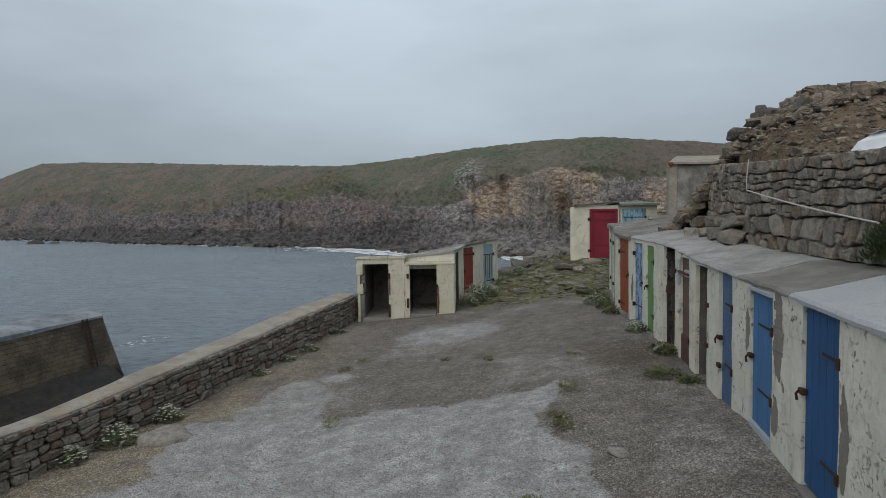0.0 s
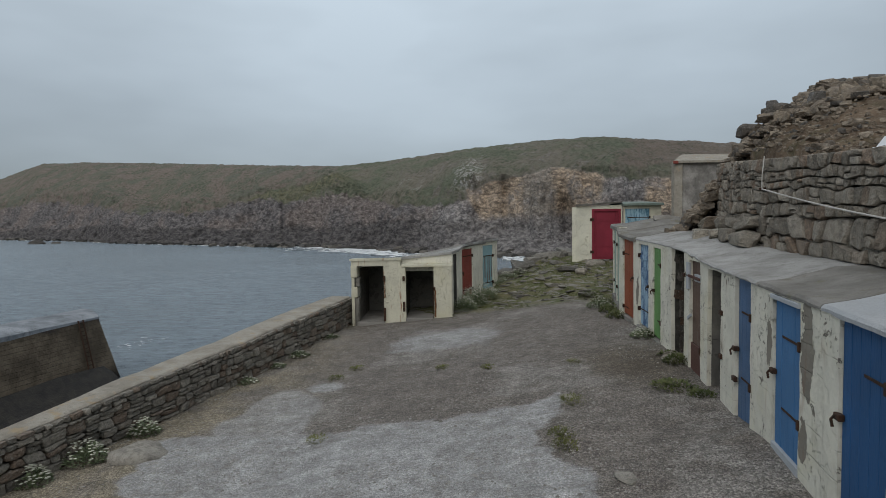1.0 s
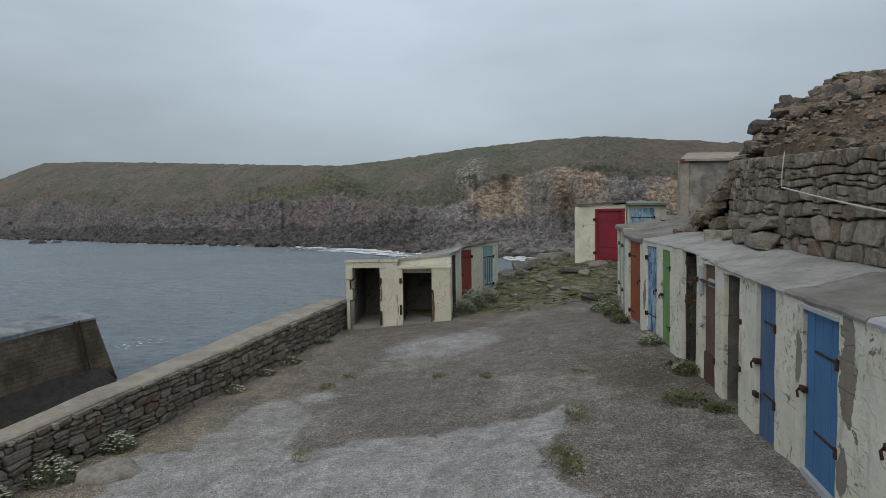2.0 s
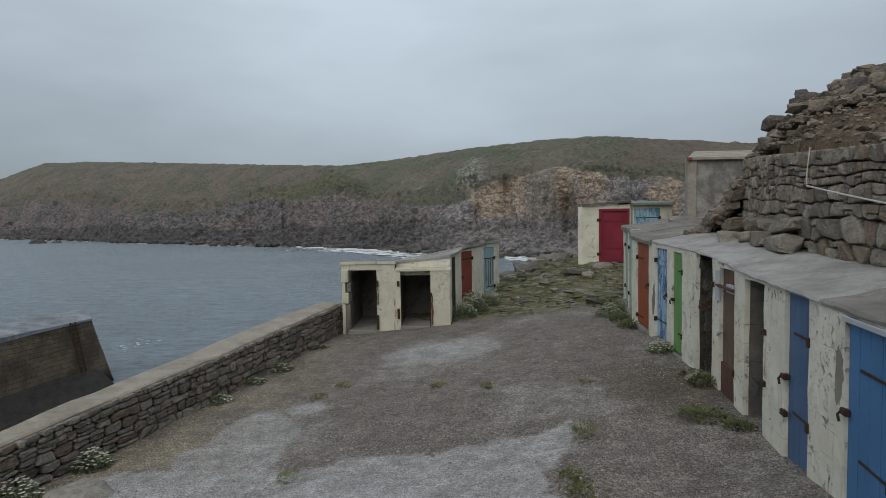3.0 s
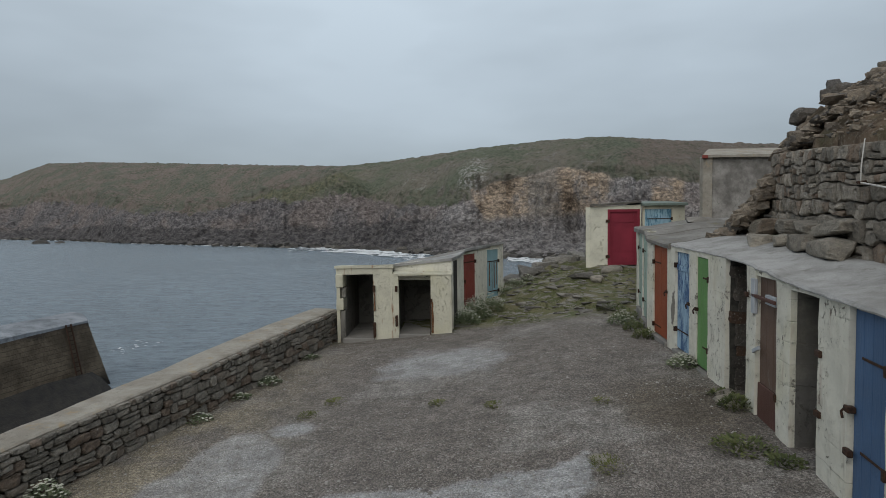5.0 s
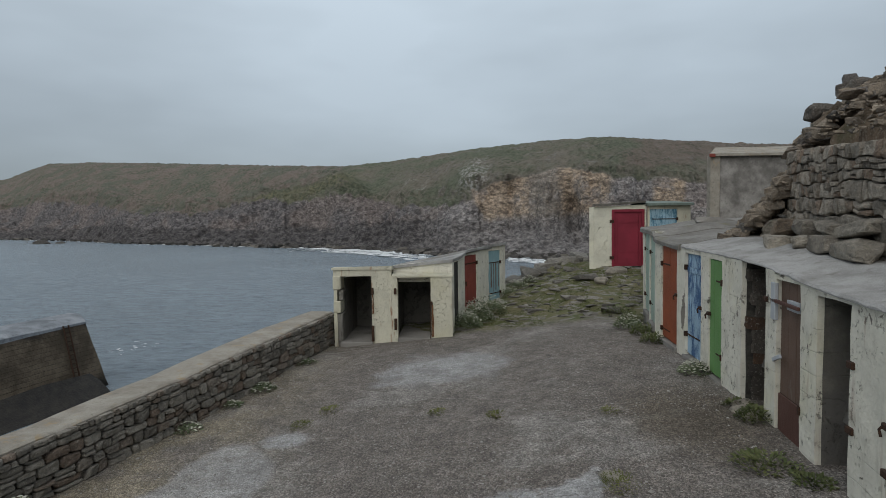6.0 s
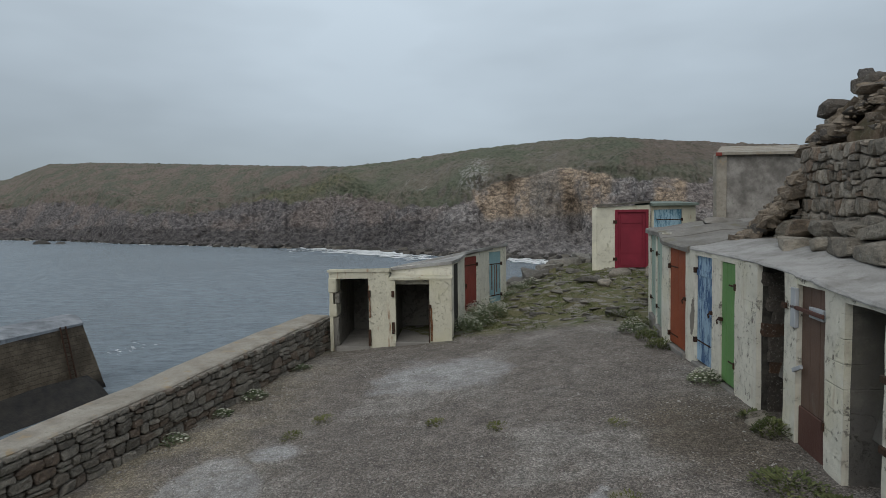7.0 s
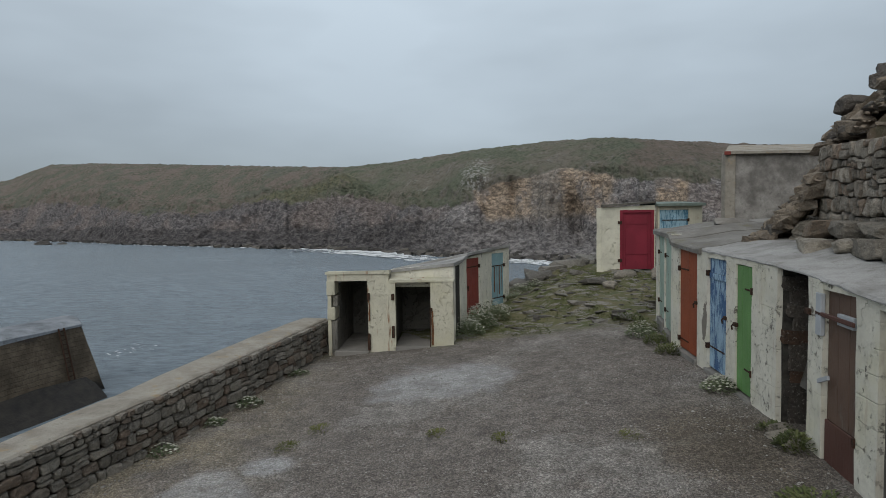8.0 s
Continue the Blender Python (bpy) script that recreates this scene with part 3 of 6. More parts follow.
def smooth01(v):
    v = np.clip(v, 0, 1)
    return v * v * (3 - 2 * v)


def fnoise(xs, ys, scale, octaves=4, seed=0.0):
    out = np.empty(xs.shape)
    flat, fx, fy = out.ravel(), xs.ravel(), ys.ravel()
    for i in range(flat.size):
        flat[i] = noise.fractal((fx[i] * scale + seed, fy[i] * scale - seed, seed), 0.9, 2.1, octaves)
    return out


# ---- plan ----
SEA_Z = -12.7
ROW = [(1.87, -2.0), (2.86, 3.0), (3.44, 5.94), (3.74, 7.54), (3.98, 8.94), (4.19, 10.28), (4.42, 11.95), (4.60, 14.0), (4.68, 15.6), (4.75, 17.4), (5.25, 20.1)]
RY, RX = [p[1] for p in ROW], [p[0] for p in ROW]
COAST = [(-8.2, -8), (-6.95, 3.0), (-6.15, 8.4), (-5.9, 11.2), (-4.95, 16.2), (-3.6, 21.6), (-2.9, 25.6), (1.6, 26.4), (3.5, 28.6), (5.0, 30.6), (6.4, 33.6), (12, 35.5), (40, 37)]


def row_x(y):
    return float(np.interp(y, RY, RX))


def ground_z(x, y):
    x, y = np.asarray(x, float), np.asarray(y, float)
    z = np.interp(x, [-7, -5, -2.5, 0.1, 2.07, 4.0], [-1.0, -0.97, -0.87, -0.62, -0.31, -0.12])
    z = z + 0.13 * smooth01((y - 14.0) / 6.0) * smooth01((1.2 - x) / 1.5)
    z = z + 0.17 * smooth01((9.2 - y) / 1.6) * smooth01((x - 1.8) / 1.8)
    z = z + 0.52 * smooth01((y - 20.0) / 7.0) * smooth01((x - 1.0) / 5.0) + 0.1 * smooth01((y - 19) / 4) * smooth01((x + 1) / 2)
    return z


def hump(x, y):
    """The small rise and fall of the ground at a place."""
    wild = float(smooth01(np.array((y - 19.5) / 3.0)))
    a = noise.fractal((x * 0.55 + 3, y * 0.55 - 3, 3.0), 0.9, 2.1, 4)
    b = noise.fractal((x * 2.3 + 9, y * 2.3 - 9, 9.0), 0.9, 2.1, 3)
    return a * (0.025 + 0.2 * wild) + b * (0.008 + 0.1 * wild)


def coast_gap(x, y):
    """How far a place lies on the seaward side of the coast line, in metres (negative inland)."""
    best = np.full(x.shape, 1e9)
    side = np.full(x.shape, -1.0)
    for (ax, ay), (bx, by) in zip(COAST, COAST[1:]):
        dx, dy = bx - ax, by - ay
        k = np.clip(((x - ax) * dx + (y - ay) * dy) / (dx * dx + dy * dy), 0, 1)
        d = np.hypot(x - ax - k * dx, y - ay - k * dy)
        s = np.where(dx * (y - ay) - dy * (x - ax) > 0, 1.0, -1.0)
        side = np.where(d < best, s, side)
        best = np.minimum(d, best)
    return best * side


# ---- sea and far headland ----
def build_sea():
    bm = bmesh.new()
    for x, y in ((-3500, -600), (3500, -600), (3500, 4500), (-3500, 4500)):
        bm.verts.new((x, y, SEA_Z))
    bm.faces.new(bm.verts[:])
    solo("water", bm, M_SEA, "calm grey-blue sea under an overcast sky", "sea", kind="structure")


SHORE_U = [-1.3, -0.95, -0.733, -0.543, -0.40, -0.252, -0.075, 0.04, 0.166, 0.3, 0.6, 1.0]
SHORE_Y = [640, 560, 515, 392, 345, 322, 256, 228, 205, 192, 185, 180]
SKY_U = [-1.3, -0.95, -0.746, -0.707, -0.674, -0.60, -0.463, -0.193, -0.091, 0.019, 0.139, 0.23, 0.367, 0.457, 0.7, 1.0]
SKY_E = [0.03, 0.045, 0.071, 0.085, 0.095, 0.096, 0.091, 0.081, 0.092, 0.106, 0.118, 0.1225, 0.114, 0.1085, 0.10, 0.09]


def build_headland():
    cols, rows = 900, 190
    u = np.linspace(-0.98, 0.82, cols)[None, :].repeat(rows, 0)
    s = np.linspace(0, 1.12, rows)[:, None].repeat(cols, 1)
    ys = np.interp(u, SHORE_U, SHORE_Y)
    wob = np.array([noise.fractal((k * 9.0, 3.3, 0.5), 0.9, 2.0, 5) for k in u[0]])
    ys = ys + 9 * wob[None, :]
    depth = 175 + 60 * smooth01((-u - 0.1) / 0.4)
    yr = ys + depth
    top = 2.6 + np.interp(u, SKY_U, SKY_E) * yr - SEA_Z
    cliff = smooth01((u + 0.03) / 0.06) * smooth01((0.42 - u) / 0.06)
    sa = [0, 0.1, 0.22, 0.5, 0.78, 1.0, 1.12]
    gap = np.interp(s, sa, [0, 0.08, 0.16, 0.33, 0.66, 1.0, 1.25]) * (1 - cliff) + np.interp(s, sa, [0, 0.10, 0.18, 0.235, 0.56, 1.0, 1.25]) * cliff
    # long tongues of rock: the cliff line steps in and out
    ribs = np.array([noise.fractal((k * 24.0, 8.1, 2.5), 0.8, 2.2, 4) for k in u[0]])[None, :]
    gap = gap + 0.03 * ribs * smooth01(s / 0.15) * smooth01((0.85 - s) / 0.3)
    lift = np.interp(s, sa, [-0.03, 0.055, 0.16, 0.52, 0.84, 1.0, 0.96]) * (1 - cliff) + np.interp(s, sa, [-0.03, 0.07, 0.17, 0.56, 0.83, 1.0, 0.96]) * cliff
    # a nearer spur that runs out to the left in front of the farther hill
    crest = (2.6 + np.interp(u, [-0.75, -0.5, -0.36, -0.25, -0.193, -0.1], [0.018, 0.028, 0.043, 0.066, 0.079, 0.092]) * (ys + 0.4 * depth) - SEA_Z) / top
    folded = np.where(s < 0.22, np.interp(s, [0, 0.1, 0.22], [-0.03, 0.05, 0.14]), 0.0)
    up = (s >= 0.22) & (s < 0.56)
    folded = np.where(up, 0.14 + (crest - 0.14) * np.sin(np.clip((s - 0.22) / 0.34, 0, 1) * math.pi / 2), folded)
    back = s >= 0.56
    folded = np.where(back, crest - 0.06 * np.sin(np.clip((s - 0.56) / 0.2, 0, 1) * math.pi) + (1 - crest) * smooth01((s - 0.6) / 0.4), folded)
    folded = np.where(s > 1, 0.96, folded)
    fold = smooth01((-0.13 - u) / 0.08) * smooth01((u + 0.62) / 0.14)
    lift = lift * (1 - fold) + folded * fold
    spur = np.array([noise.fractal((k * 7.0, 1.7, 4.5), 0.9, 2.0, 3) for k in u[0]])[None, :]
    gap = gap + 0.10 * spur * smooth01(s / 0.25) * smooth01((1.0 - s) / 0.35)
    y = ys + gap * depth
    x = u * y
    z = SEA_Z + lift * top
    crag = np.empty(z.shape)
    fine = np.empty(z.shape)
    for i in range(rows):
        for j in range(cols):
            p = Vector((x[i, j], y[i, j], z[i, j]))
            q = Vector((p.x + 0.5 * p.z, p.y, p.z * 1.5 - 0.25 * p.x))
            crag[i, j] = noise.ridged_multi_fractal(q * 0.028, 1.0, 2.1, 3, 1.0, 2.0) - 1.1 - 0.9 * (noise.voronoi(q * 0.1)[0][0] - 0.4)
            fine[i, j] = noise.fractal(q * 0.16, 0.9, 2.2, 3) - 1.1 * (noise.voronoi(q * 0.27)[0][0] - 0.45)
    rocky = smooth01((0.66 - s) / 0.25)
    crown = smooth01((1.12 - s) / 0.1)
    z = z + (crag * 3.0 + fine * 1.2) * rocky * smooth01((s - 0.0) / 0.06) + fine * 0.9 * (1 - rocky) * crown
    y = y - (crag * 3.0 + fine * 1.1) * rocky
    # a grey buttress and a dark cleft beside it in the ochre cliff
    face = smooth01((s - 0.1) / 0.08) * smooth01((0.52 - s) / 0.1)
    y = y - 9.0 * face * np.exp(-((u - 0.142) / (0.024 - 0.032 * np.clip(s, 0, 0.5))) ** 2) + 12.0 * smooth01((s - 0.08) / 0.05) * smooth01((0.44 - s) / 0.16) * np.exp(-((u - 0.19 + 0.05 * (s - 0.25)) / 0.014) ** 2)
    y = y + 8.0 * face * np.exp(-((u - 0.085) / 0.014) ** 2)
    z = np.where(s < 0.02, np.minimum(z, SEA_Z - 0.8), z)
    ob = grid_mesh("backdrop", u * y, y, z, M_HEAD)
    # what grows or lies where: bearing b and elevation e from the camera's stand, with wandering borders
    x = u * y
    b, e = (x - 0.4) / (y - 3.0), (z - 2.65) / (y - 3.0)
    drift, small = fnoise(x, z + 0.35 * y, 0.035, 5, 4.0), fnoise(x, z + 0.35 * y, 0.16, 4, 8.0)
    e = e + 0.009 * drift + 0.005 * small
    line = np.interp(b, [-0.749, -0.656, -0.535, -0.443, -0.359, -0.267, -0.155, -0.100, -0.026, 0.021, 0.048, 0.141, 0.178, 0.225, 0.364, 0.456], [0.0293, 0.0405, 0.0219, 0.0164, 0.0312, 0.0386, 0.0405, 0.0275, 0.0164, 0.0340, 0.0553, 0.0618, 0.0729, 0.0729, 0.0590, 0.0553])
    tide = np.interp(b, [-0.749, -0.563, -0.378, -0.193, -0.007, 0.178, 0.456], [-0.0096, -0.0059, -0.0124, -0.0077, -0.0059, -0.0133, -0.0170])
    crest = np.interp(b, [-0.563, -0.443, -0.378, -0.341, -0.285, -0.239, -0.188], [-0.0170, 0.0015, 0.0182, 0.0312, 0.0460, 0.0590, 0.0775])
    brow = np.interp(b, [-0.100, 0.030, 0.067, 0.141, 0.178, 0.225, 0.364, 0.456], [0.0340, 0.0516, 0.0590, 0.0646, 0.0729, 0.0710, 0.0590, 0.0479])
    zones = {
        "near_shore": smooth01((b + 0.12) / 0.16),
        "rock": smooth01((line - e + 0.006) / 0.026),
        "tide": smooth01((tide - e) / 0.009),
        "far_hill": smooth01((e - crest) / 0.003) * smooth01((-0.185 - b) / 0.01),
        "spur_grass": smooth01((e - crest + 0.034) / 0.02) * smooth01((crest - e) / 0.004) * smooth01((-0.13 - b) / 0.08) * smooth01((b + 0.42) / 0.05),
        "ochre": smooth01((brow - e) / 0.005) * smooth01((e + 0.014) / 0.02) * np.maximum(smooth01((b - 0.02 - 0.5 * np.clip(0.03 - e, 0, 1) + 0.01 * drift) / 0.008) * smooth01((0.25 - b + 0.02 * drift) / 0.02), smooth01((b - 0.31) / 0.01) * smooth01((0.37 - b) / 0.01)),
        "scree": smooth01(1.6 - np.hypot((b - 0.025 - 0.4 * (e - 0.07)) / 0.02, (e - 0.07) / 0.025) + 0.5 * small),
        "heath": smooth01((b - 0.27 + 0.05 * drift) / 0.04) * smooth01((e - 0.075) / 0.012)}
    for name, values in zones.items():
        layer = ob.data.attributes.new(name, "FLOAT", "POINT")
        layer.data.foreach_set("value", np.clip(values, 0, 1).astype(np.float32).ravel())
    tagged(ob, "heathery headland with ochre and dark rock cliffs", "headland", kind="structure")
    # a lower point of land farther off
    bm = bmesh.new()
    prev = None
    for k in range(40):
        f = k / 39
        xx = -1500 + 900 * f
        h = 70 * math.sin(min(1.0, (1 - f) * 1.4) * math.pi / 2) + 3 * noise.noise((k * 0.4, 0, 0))
        a, b, c = bm.verts.new((xx, 1150, SEA_Z - 2)), bm.verts.new((xx, 1250, SEA_Z + h)), bm.verts.new((xx, 1400, SEA_Z - 2))
        if prev:
            bm.faces.new((prev[0], a, b, prev[1]))
            bm.faces.new((prev[1], b, c, prev[2]))
        prev = (a, b, c)
    solo("backdrop_far", bm, M_HEAD, "low hazy point of land far across the sea", "headland", kind="structure", smooth=True)
    # rocks along the foot of the cliffs
    bm = Soup()
    r2 = random.Random(5)
    for k in range(520):
        uu = r2.uniform(-0.8, 0.42)
        yy = float(np.interp(uu, SHORE_U, SHORE_Y)) + 9 * noise.fractal((uu * 9.0, 3.3, 0.5), 0.9, 2.0, 5) + r2.uniform(-7, 14) + (6 if uu < -0.4 else 0)
        size = r2.uniform(1.2, 4.6)
        boulder_bm(bm, (uu * yy, yy, SEA_Z + r2.uniform(-0.3, 0.7)), (size * 1.5, size, size * r2.uniform(0.5, 0.9)), k, r2.uniform(0, 6), level=1)
    for xx, yy, size in ((-288, 418, 7.5), (-276, 420, 4.0)):
        boulder_bm(bm, (xx, yy, SEA_Z), (size * 1.6, size, size * 0.62), -xx, 0.2, level=3)
    solo("shore_rocks", bm, M_SHORE, "dark wet boulders along the foot of the cliffs", "rocks", kind="stuff")
    # broken water on the rocks
    bm = bmesh.new()
    for k in range(1000):
        band = r2.random()
        if band < 0.5:
            uu = r2.gauss(-0.155, 0.045)
            off = -2 - r2.random() ** 1.7 * 36
        elif band < 0.8:
            uu = r2.uniform(0.08, 0.21)
            off = -1.5 - r2.random() ** 1.5 * 20
        else:
            uu = r2.uniform(-0.78, 0.1)
            off = r2.uniform(-2.5, 0.5)
        yy = float(np.interp(uu, SHORE_U, SHORE_Y)) + 9 * noise.fractal((uu * 9.0, 3.3, 0.5), 0.9, 2.0, 5) + off
        xx, ln, wd = uu * yy, r2.uniform(0.8, 4.5) * (0.5 if band > 0.5 else 1), r2.uniform(0.2, 1.2) * (0.5 if band > 0.5 else 1)
        pts = []
        for q in range(9):
            a = q / 9 * math.tau
            rr = 1 + 0.45 * noise.noise((k, a * 1.5, 0))
            pts.append(bm.verts.new((xx + math.cos(a) * ln * rr, yy + math.sin(a) * wd * rr, SEA_Z + 0.06 + 0.25 * r2.random())))
        bm.faces.new(pts)
    for k in range(34):
        xx, yy, ln = r2.gauss(-38.6, 1.1), r2.gauss(75, 1.5), r2.uniform(0.04, 0.28)
        pts = [bm.verts.new((xx + math.cos(q / 8 * math.tau) * ln * (1 + 0.4 * noise.noise((k, q, 2))), yy + math.sin(q / 8 * math.tau) * ln * 0.45, SEA_Z + 0.07)) for q in range(8)]
        bm.faces.new(pts)
    solo("sea_foam", bm, M_FOAM, "white foam of small waves breaking on rocks", "foam", kind="stuff")


# ---- ground ----
def build_ground():
    xs, ys = np.meshgrid(np.arange(-12, 26.01, 0.2), np.arange(-8, 42.01, 0.2))
    z = ground_z(xs, ys)
    rough = fnoise(xs, ys, 0.55, 4, 3.0)
    fine = fnoise(xs, ys, 2.3, 3, 9.0)
    wild = smooth01((ys - 19.5) / 3.0)
    z = z + rough * (0.025 + 0.2 * wild) + fine * (0.008 + 0.1 * wild)
    gap = coast_gap(xs, ys)
    drop = np.maximum(0, gap + 0.15)
    z = np.where(gap > -0.15, z - np.minimum(13.5, drop * 2.6 + 0.9 * smooth01(drop / 0.4) * (ys < 26)) + rough * np.minimum(drop, 1.5) * 0.7, z)
    ob = grid_mesh("ground", xs, ys, z, M_GROUND)
    tagged(ob, "worn gravel and concrete quay with turf and rock beyond", "ground", kind="structure")


# ---- stone walls ----
def stone_face(parent, material, line, low, high, sizes, seed, depth, nearest, rest_material, long, rag=0.25):
    """Lay rough stones in wavy courses on the face of a wall along a line of plan points.
    low, high: heights as functions of the distance; sizes: stone height at the foot and the top; long: how far the stones lie flat."""
    r2 = random.Random(seed)
    lens = [0.0]
    for a, b in zip(line, line[1:]):
        lens.append(lens[-1] + math.hypot(b[0] - a[0], b[1] - a[1]))
    total, laid = lens[-1], []

    def at(d):
        d = min(max(d, 0), total - 1e-4)
        for i in range(len(line) - 1):
            if d <= lens[i + 1]:
                k = (d - lens[i]) / (lens[i + 1] - lens[i])
                a, b = line[i], line[i + 1]
                ang = math.atan2(b[1] - a[1], b[0] - a[0])
                return a[0] + (b[0] - a[0]) * k, a[1] + (b[1] - a[1]) * k, ang
    def height(d, z):
        return low(d) + (high(d) - low(d)) * z / full

    full = high(total * 0.5) - low(total * 0.5)
    beds = [0.0]
    while beds[-1] < full - 0.6 * sizes[1]:
        beds.append(beds[-1] + (sizes[0] + (sizes[1] - sizes[0]) * beds[-1] / full) * r2.uniform(0.75, 1.3))
    beds = [b * full / beds[-1] for b in beds]

    def bed(k, d):
        """The wavy joint below course k."""
        if k == 0 or k == len(beds) - 1:
            return beds[k]
        room = min(beds[k] - beds[k - 1], beds[k + 1] - beds[k])
        return beds[k] + room * (0.45 * noise.noise((d * 1.3, k * 7.7, seed)) + rag * noise.noise((d * 4.2, k * 3.1, seed + 5)))

    blocks = []
    for k in range(len(beds) - 1):
        tall, d, slant = beds[k + 1] - beds[k], -r2.uniform(0, 0.3), 0.0
        while d < total:
            wide = min(max(0.09, tall * math.exp(r2.gauss(long, 0.4))), tall * (1.6 + 2 * long))
            nxt = r2.gauss(0, 0.1 + 0.3 * rag) * tall
            a, b = max(d, 0.0), min(d + wide, total)
            if b - a > 0.06:
                cut = [0.0, r2.uniform(0.35, 0.65), 1.0] if tall > 0.12 and r2.random() < (0.3 if wide > tall else 0.12) else [0.0, 1.0]
                for f0, f1 in zip(cut, cut[1:]):
                    blocks.append((k, a, b, slant, nxt, f0, f1))
            d, slant = d + wide, nxt
    for k, a, b, s0, s1, f0, f1 in blocks:
        def corner(f, g):
            x = (a + s0 * (g - 0.5)) * (1 - f) + (b + s1 * (g - 0.5)) * f
            x = min(max(x, 0.0), total)
            return x, bed(k, x) * (1 - g) + bed(k + 1, x) * g
        fm = (f0 + f1) / 2
        ring = [corner(f, g) for f, g in ((0, f0), (r2.uniform(0.35, 0.65), f0), (1, f0), (1, fm), (1, f1), (r2.uniform(0.35, 0.65), f1), (0, f1), (0, fm))]
        mx, mz = sum(q[0] for q in ring) / 8, sum(q[1] for q in ring) / 8
        rim = []
        for i, q in enumerate(ring):
            pull = r2.uniform(0.05, 0.2) if i % 2 == 0 else r2.uniform(-0.03, 0.03)
            du, dz = mx - q[0], mz - q[1]
            size = math.hypot(du, dz) + 1e-6
            pull += 0.009 / size
            rim.append((q[0] + du * pull, q[1] + dz * pull))
        cx, cz = sum(q[0] for q in rim) / len(rim), sum(q[1] for q in rim) / len(rim)
        x, y, ang = at(cx)
        side = 1 if x * math.sin(ang) > 0 else -1
        origin = Vector((x, y, height(cx, cz)))
        push, lean, tip = r2.uniform(-0.02, 0.022), r2.gauss(0, 0.10), r2.gauss(0, 0.10)
        verts, faces, m = [], [], len(rim)
        for shrink, proud in ((1.0, -0.06), (1.0, depth * 0.3), (0.92, depth * 0.47), (0.5, depth * 0.5)):
            for q in rim:
                du, dz = (q[0] - cx) * shrink, (q[1] - cz) * shrink
                o = (proud + push + lean * du + tip * dz) if proud > 0 else proud
                o += depth * 0.16 * noise.noise((q[0] * 5 + seed, q[1] * 5, shrink * 2)) if proud > 0 else 0
                px, py, pa = at(cx + du)
                o = o * side
                verts.append(Vector((px - math.sin(pa) * o, py + math.cos(pa) * o, height(cx + du, cz + dz))) - origin)
        for lap in range(3):
            for i in range(m):
                faces.append((lap * m + i, lap * m + (i + 1) % m, (lap + 1) * m + (i + 1) % m, (lap + 1) * m + i))
        verts.append(sum(verts[3 * m:], Vector()) / m)
        faces += [(3 * m + i, 3 * m + (i + 1) % m, 4 * m) for i in range(m)]
        if side > 0:
            faces = [f[::-1] for f in faces]
        laid.append((y, verts, faces, origin))
    laid.sort(key=lambda k: abs(k[0] - nearest))
    for _, verts, faces, origin in laid[:300]:
        me = bpy.data.meshes.new("stone")
        me.from_pydata(verts, [], faces)
        me.materials.append(material)
        piece("stone", me, parent, Matrix.Translation(origin))
    rest = Soup()
    for _, verts, faces, origin in laid[300:]:
        base = len(rest.verts)
        rest.verts += [v + origin for v in verts]
        rest.faces += [[base + i for i in f] for f in faces]
    if rest.verts:
        tagged(part("stonework", rest, rest_material, parent), kind="stuff")
    return len(laid)


PARAPET = [(-7.2, 3.6), (-6.02, 7.95), (-5.11, 11.45), (-4.47, 13.95), (-3.6, 17.5), (-3.02, 20.2)]


def build_parapet():
    wall = thing("wall_seaward", (-5, 10, -0.9), "low dry-laid granite parapet with a concrete coping", "wall", kind="structure")
    inner = [(x, y) for x, y in PARAPET]
    width = [0.25, 0.27, 0.52, 0.64, 0.74, 0.6]
    bm = bmesh.new()
    outer = [(x - w, y + 0.12) for (x, y), w in zip(inner, width)]
    prism(bm, [(x - 0.1, y) for x, y in inner] + [(x + 0.04, y) for x, y in outer[::-1]], -2.6, lambda x, y: parapet_top(y) - 0.05)
    part("core", bm, M_MORTAR, wall)
    bm = bmesh.new()
    n = 36
    for i in range(n):
        y0, y1 = 3.6 + (20.15 - 3.6) * i / n, 3.6 + (20.15 - 3.6) * (i + 1) / n
        xi = [float(np.interp(y, [p[1] for p in inner], [p[0] for p in inner])) for y in (y0, y1)]
        xo = [float(np.interp(y, [p[1] for p in outer], [p[0] for p in outer])) for y in (y0, y1)]
        if i == 0:
            ring = [bm.verts.new(c) for c in ((xi[0] - 0.01, y0, parapet_top(y0) - 0.055), (xi[0] - 0.01, y0, parapet_top(y0) - 0.02), (xi[0] - 0.05, y0, parapet_top(y0)), (xo[0] + 0.05, y0, parapet_top(y0) + 0.02), (xo[0], y0, parapet_top(y0) - 0.03), (xo[0], y0, parapet_top(y0) - 0.055))]
            bm.faces.new(ring)
        j = Vector((noise.noise((y1 * 2, 0, 0)), noise.noise((y1 * 2, 5, 0)), noise.noise((y1 * 1.3, 9, 0)))) * 0.03
        t = parapet_top(y1) + j.z
        nxt = [bm.verts.new(c) for c in ((xi[1] - 0.01 + j.x, y1, t - 0.055), (xi[1] - 0.01 + j.x, y1, t - 0.025), (xi[1] - 0.05 + j.x, y1, t), (xo[1] + 0.05 + j.y, y1, t + 0.02), (xo[1] + j.y, y1, t - 0.03), (xo[1] + j.y, y1, t - 0.055))]
        for k in range(6):
            bm.faces.new((ring[k], ring[(k + 1) % 6], nxt[(k + 1) % 6], nxt[k]))
        ring = nxt
    bm.faces.new(ring[::-1])
    part("coping", bm, M_COPING, wall, "pale cracked concrete coping with ochre lichen")
    return wall


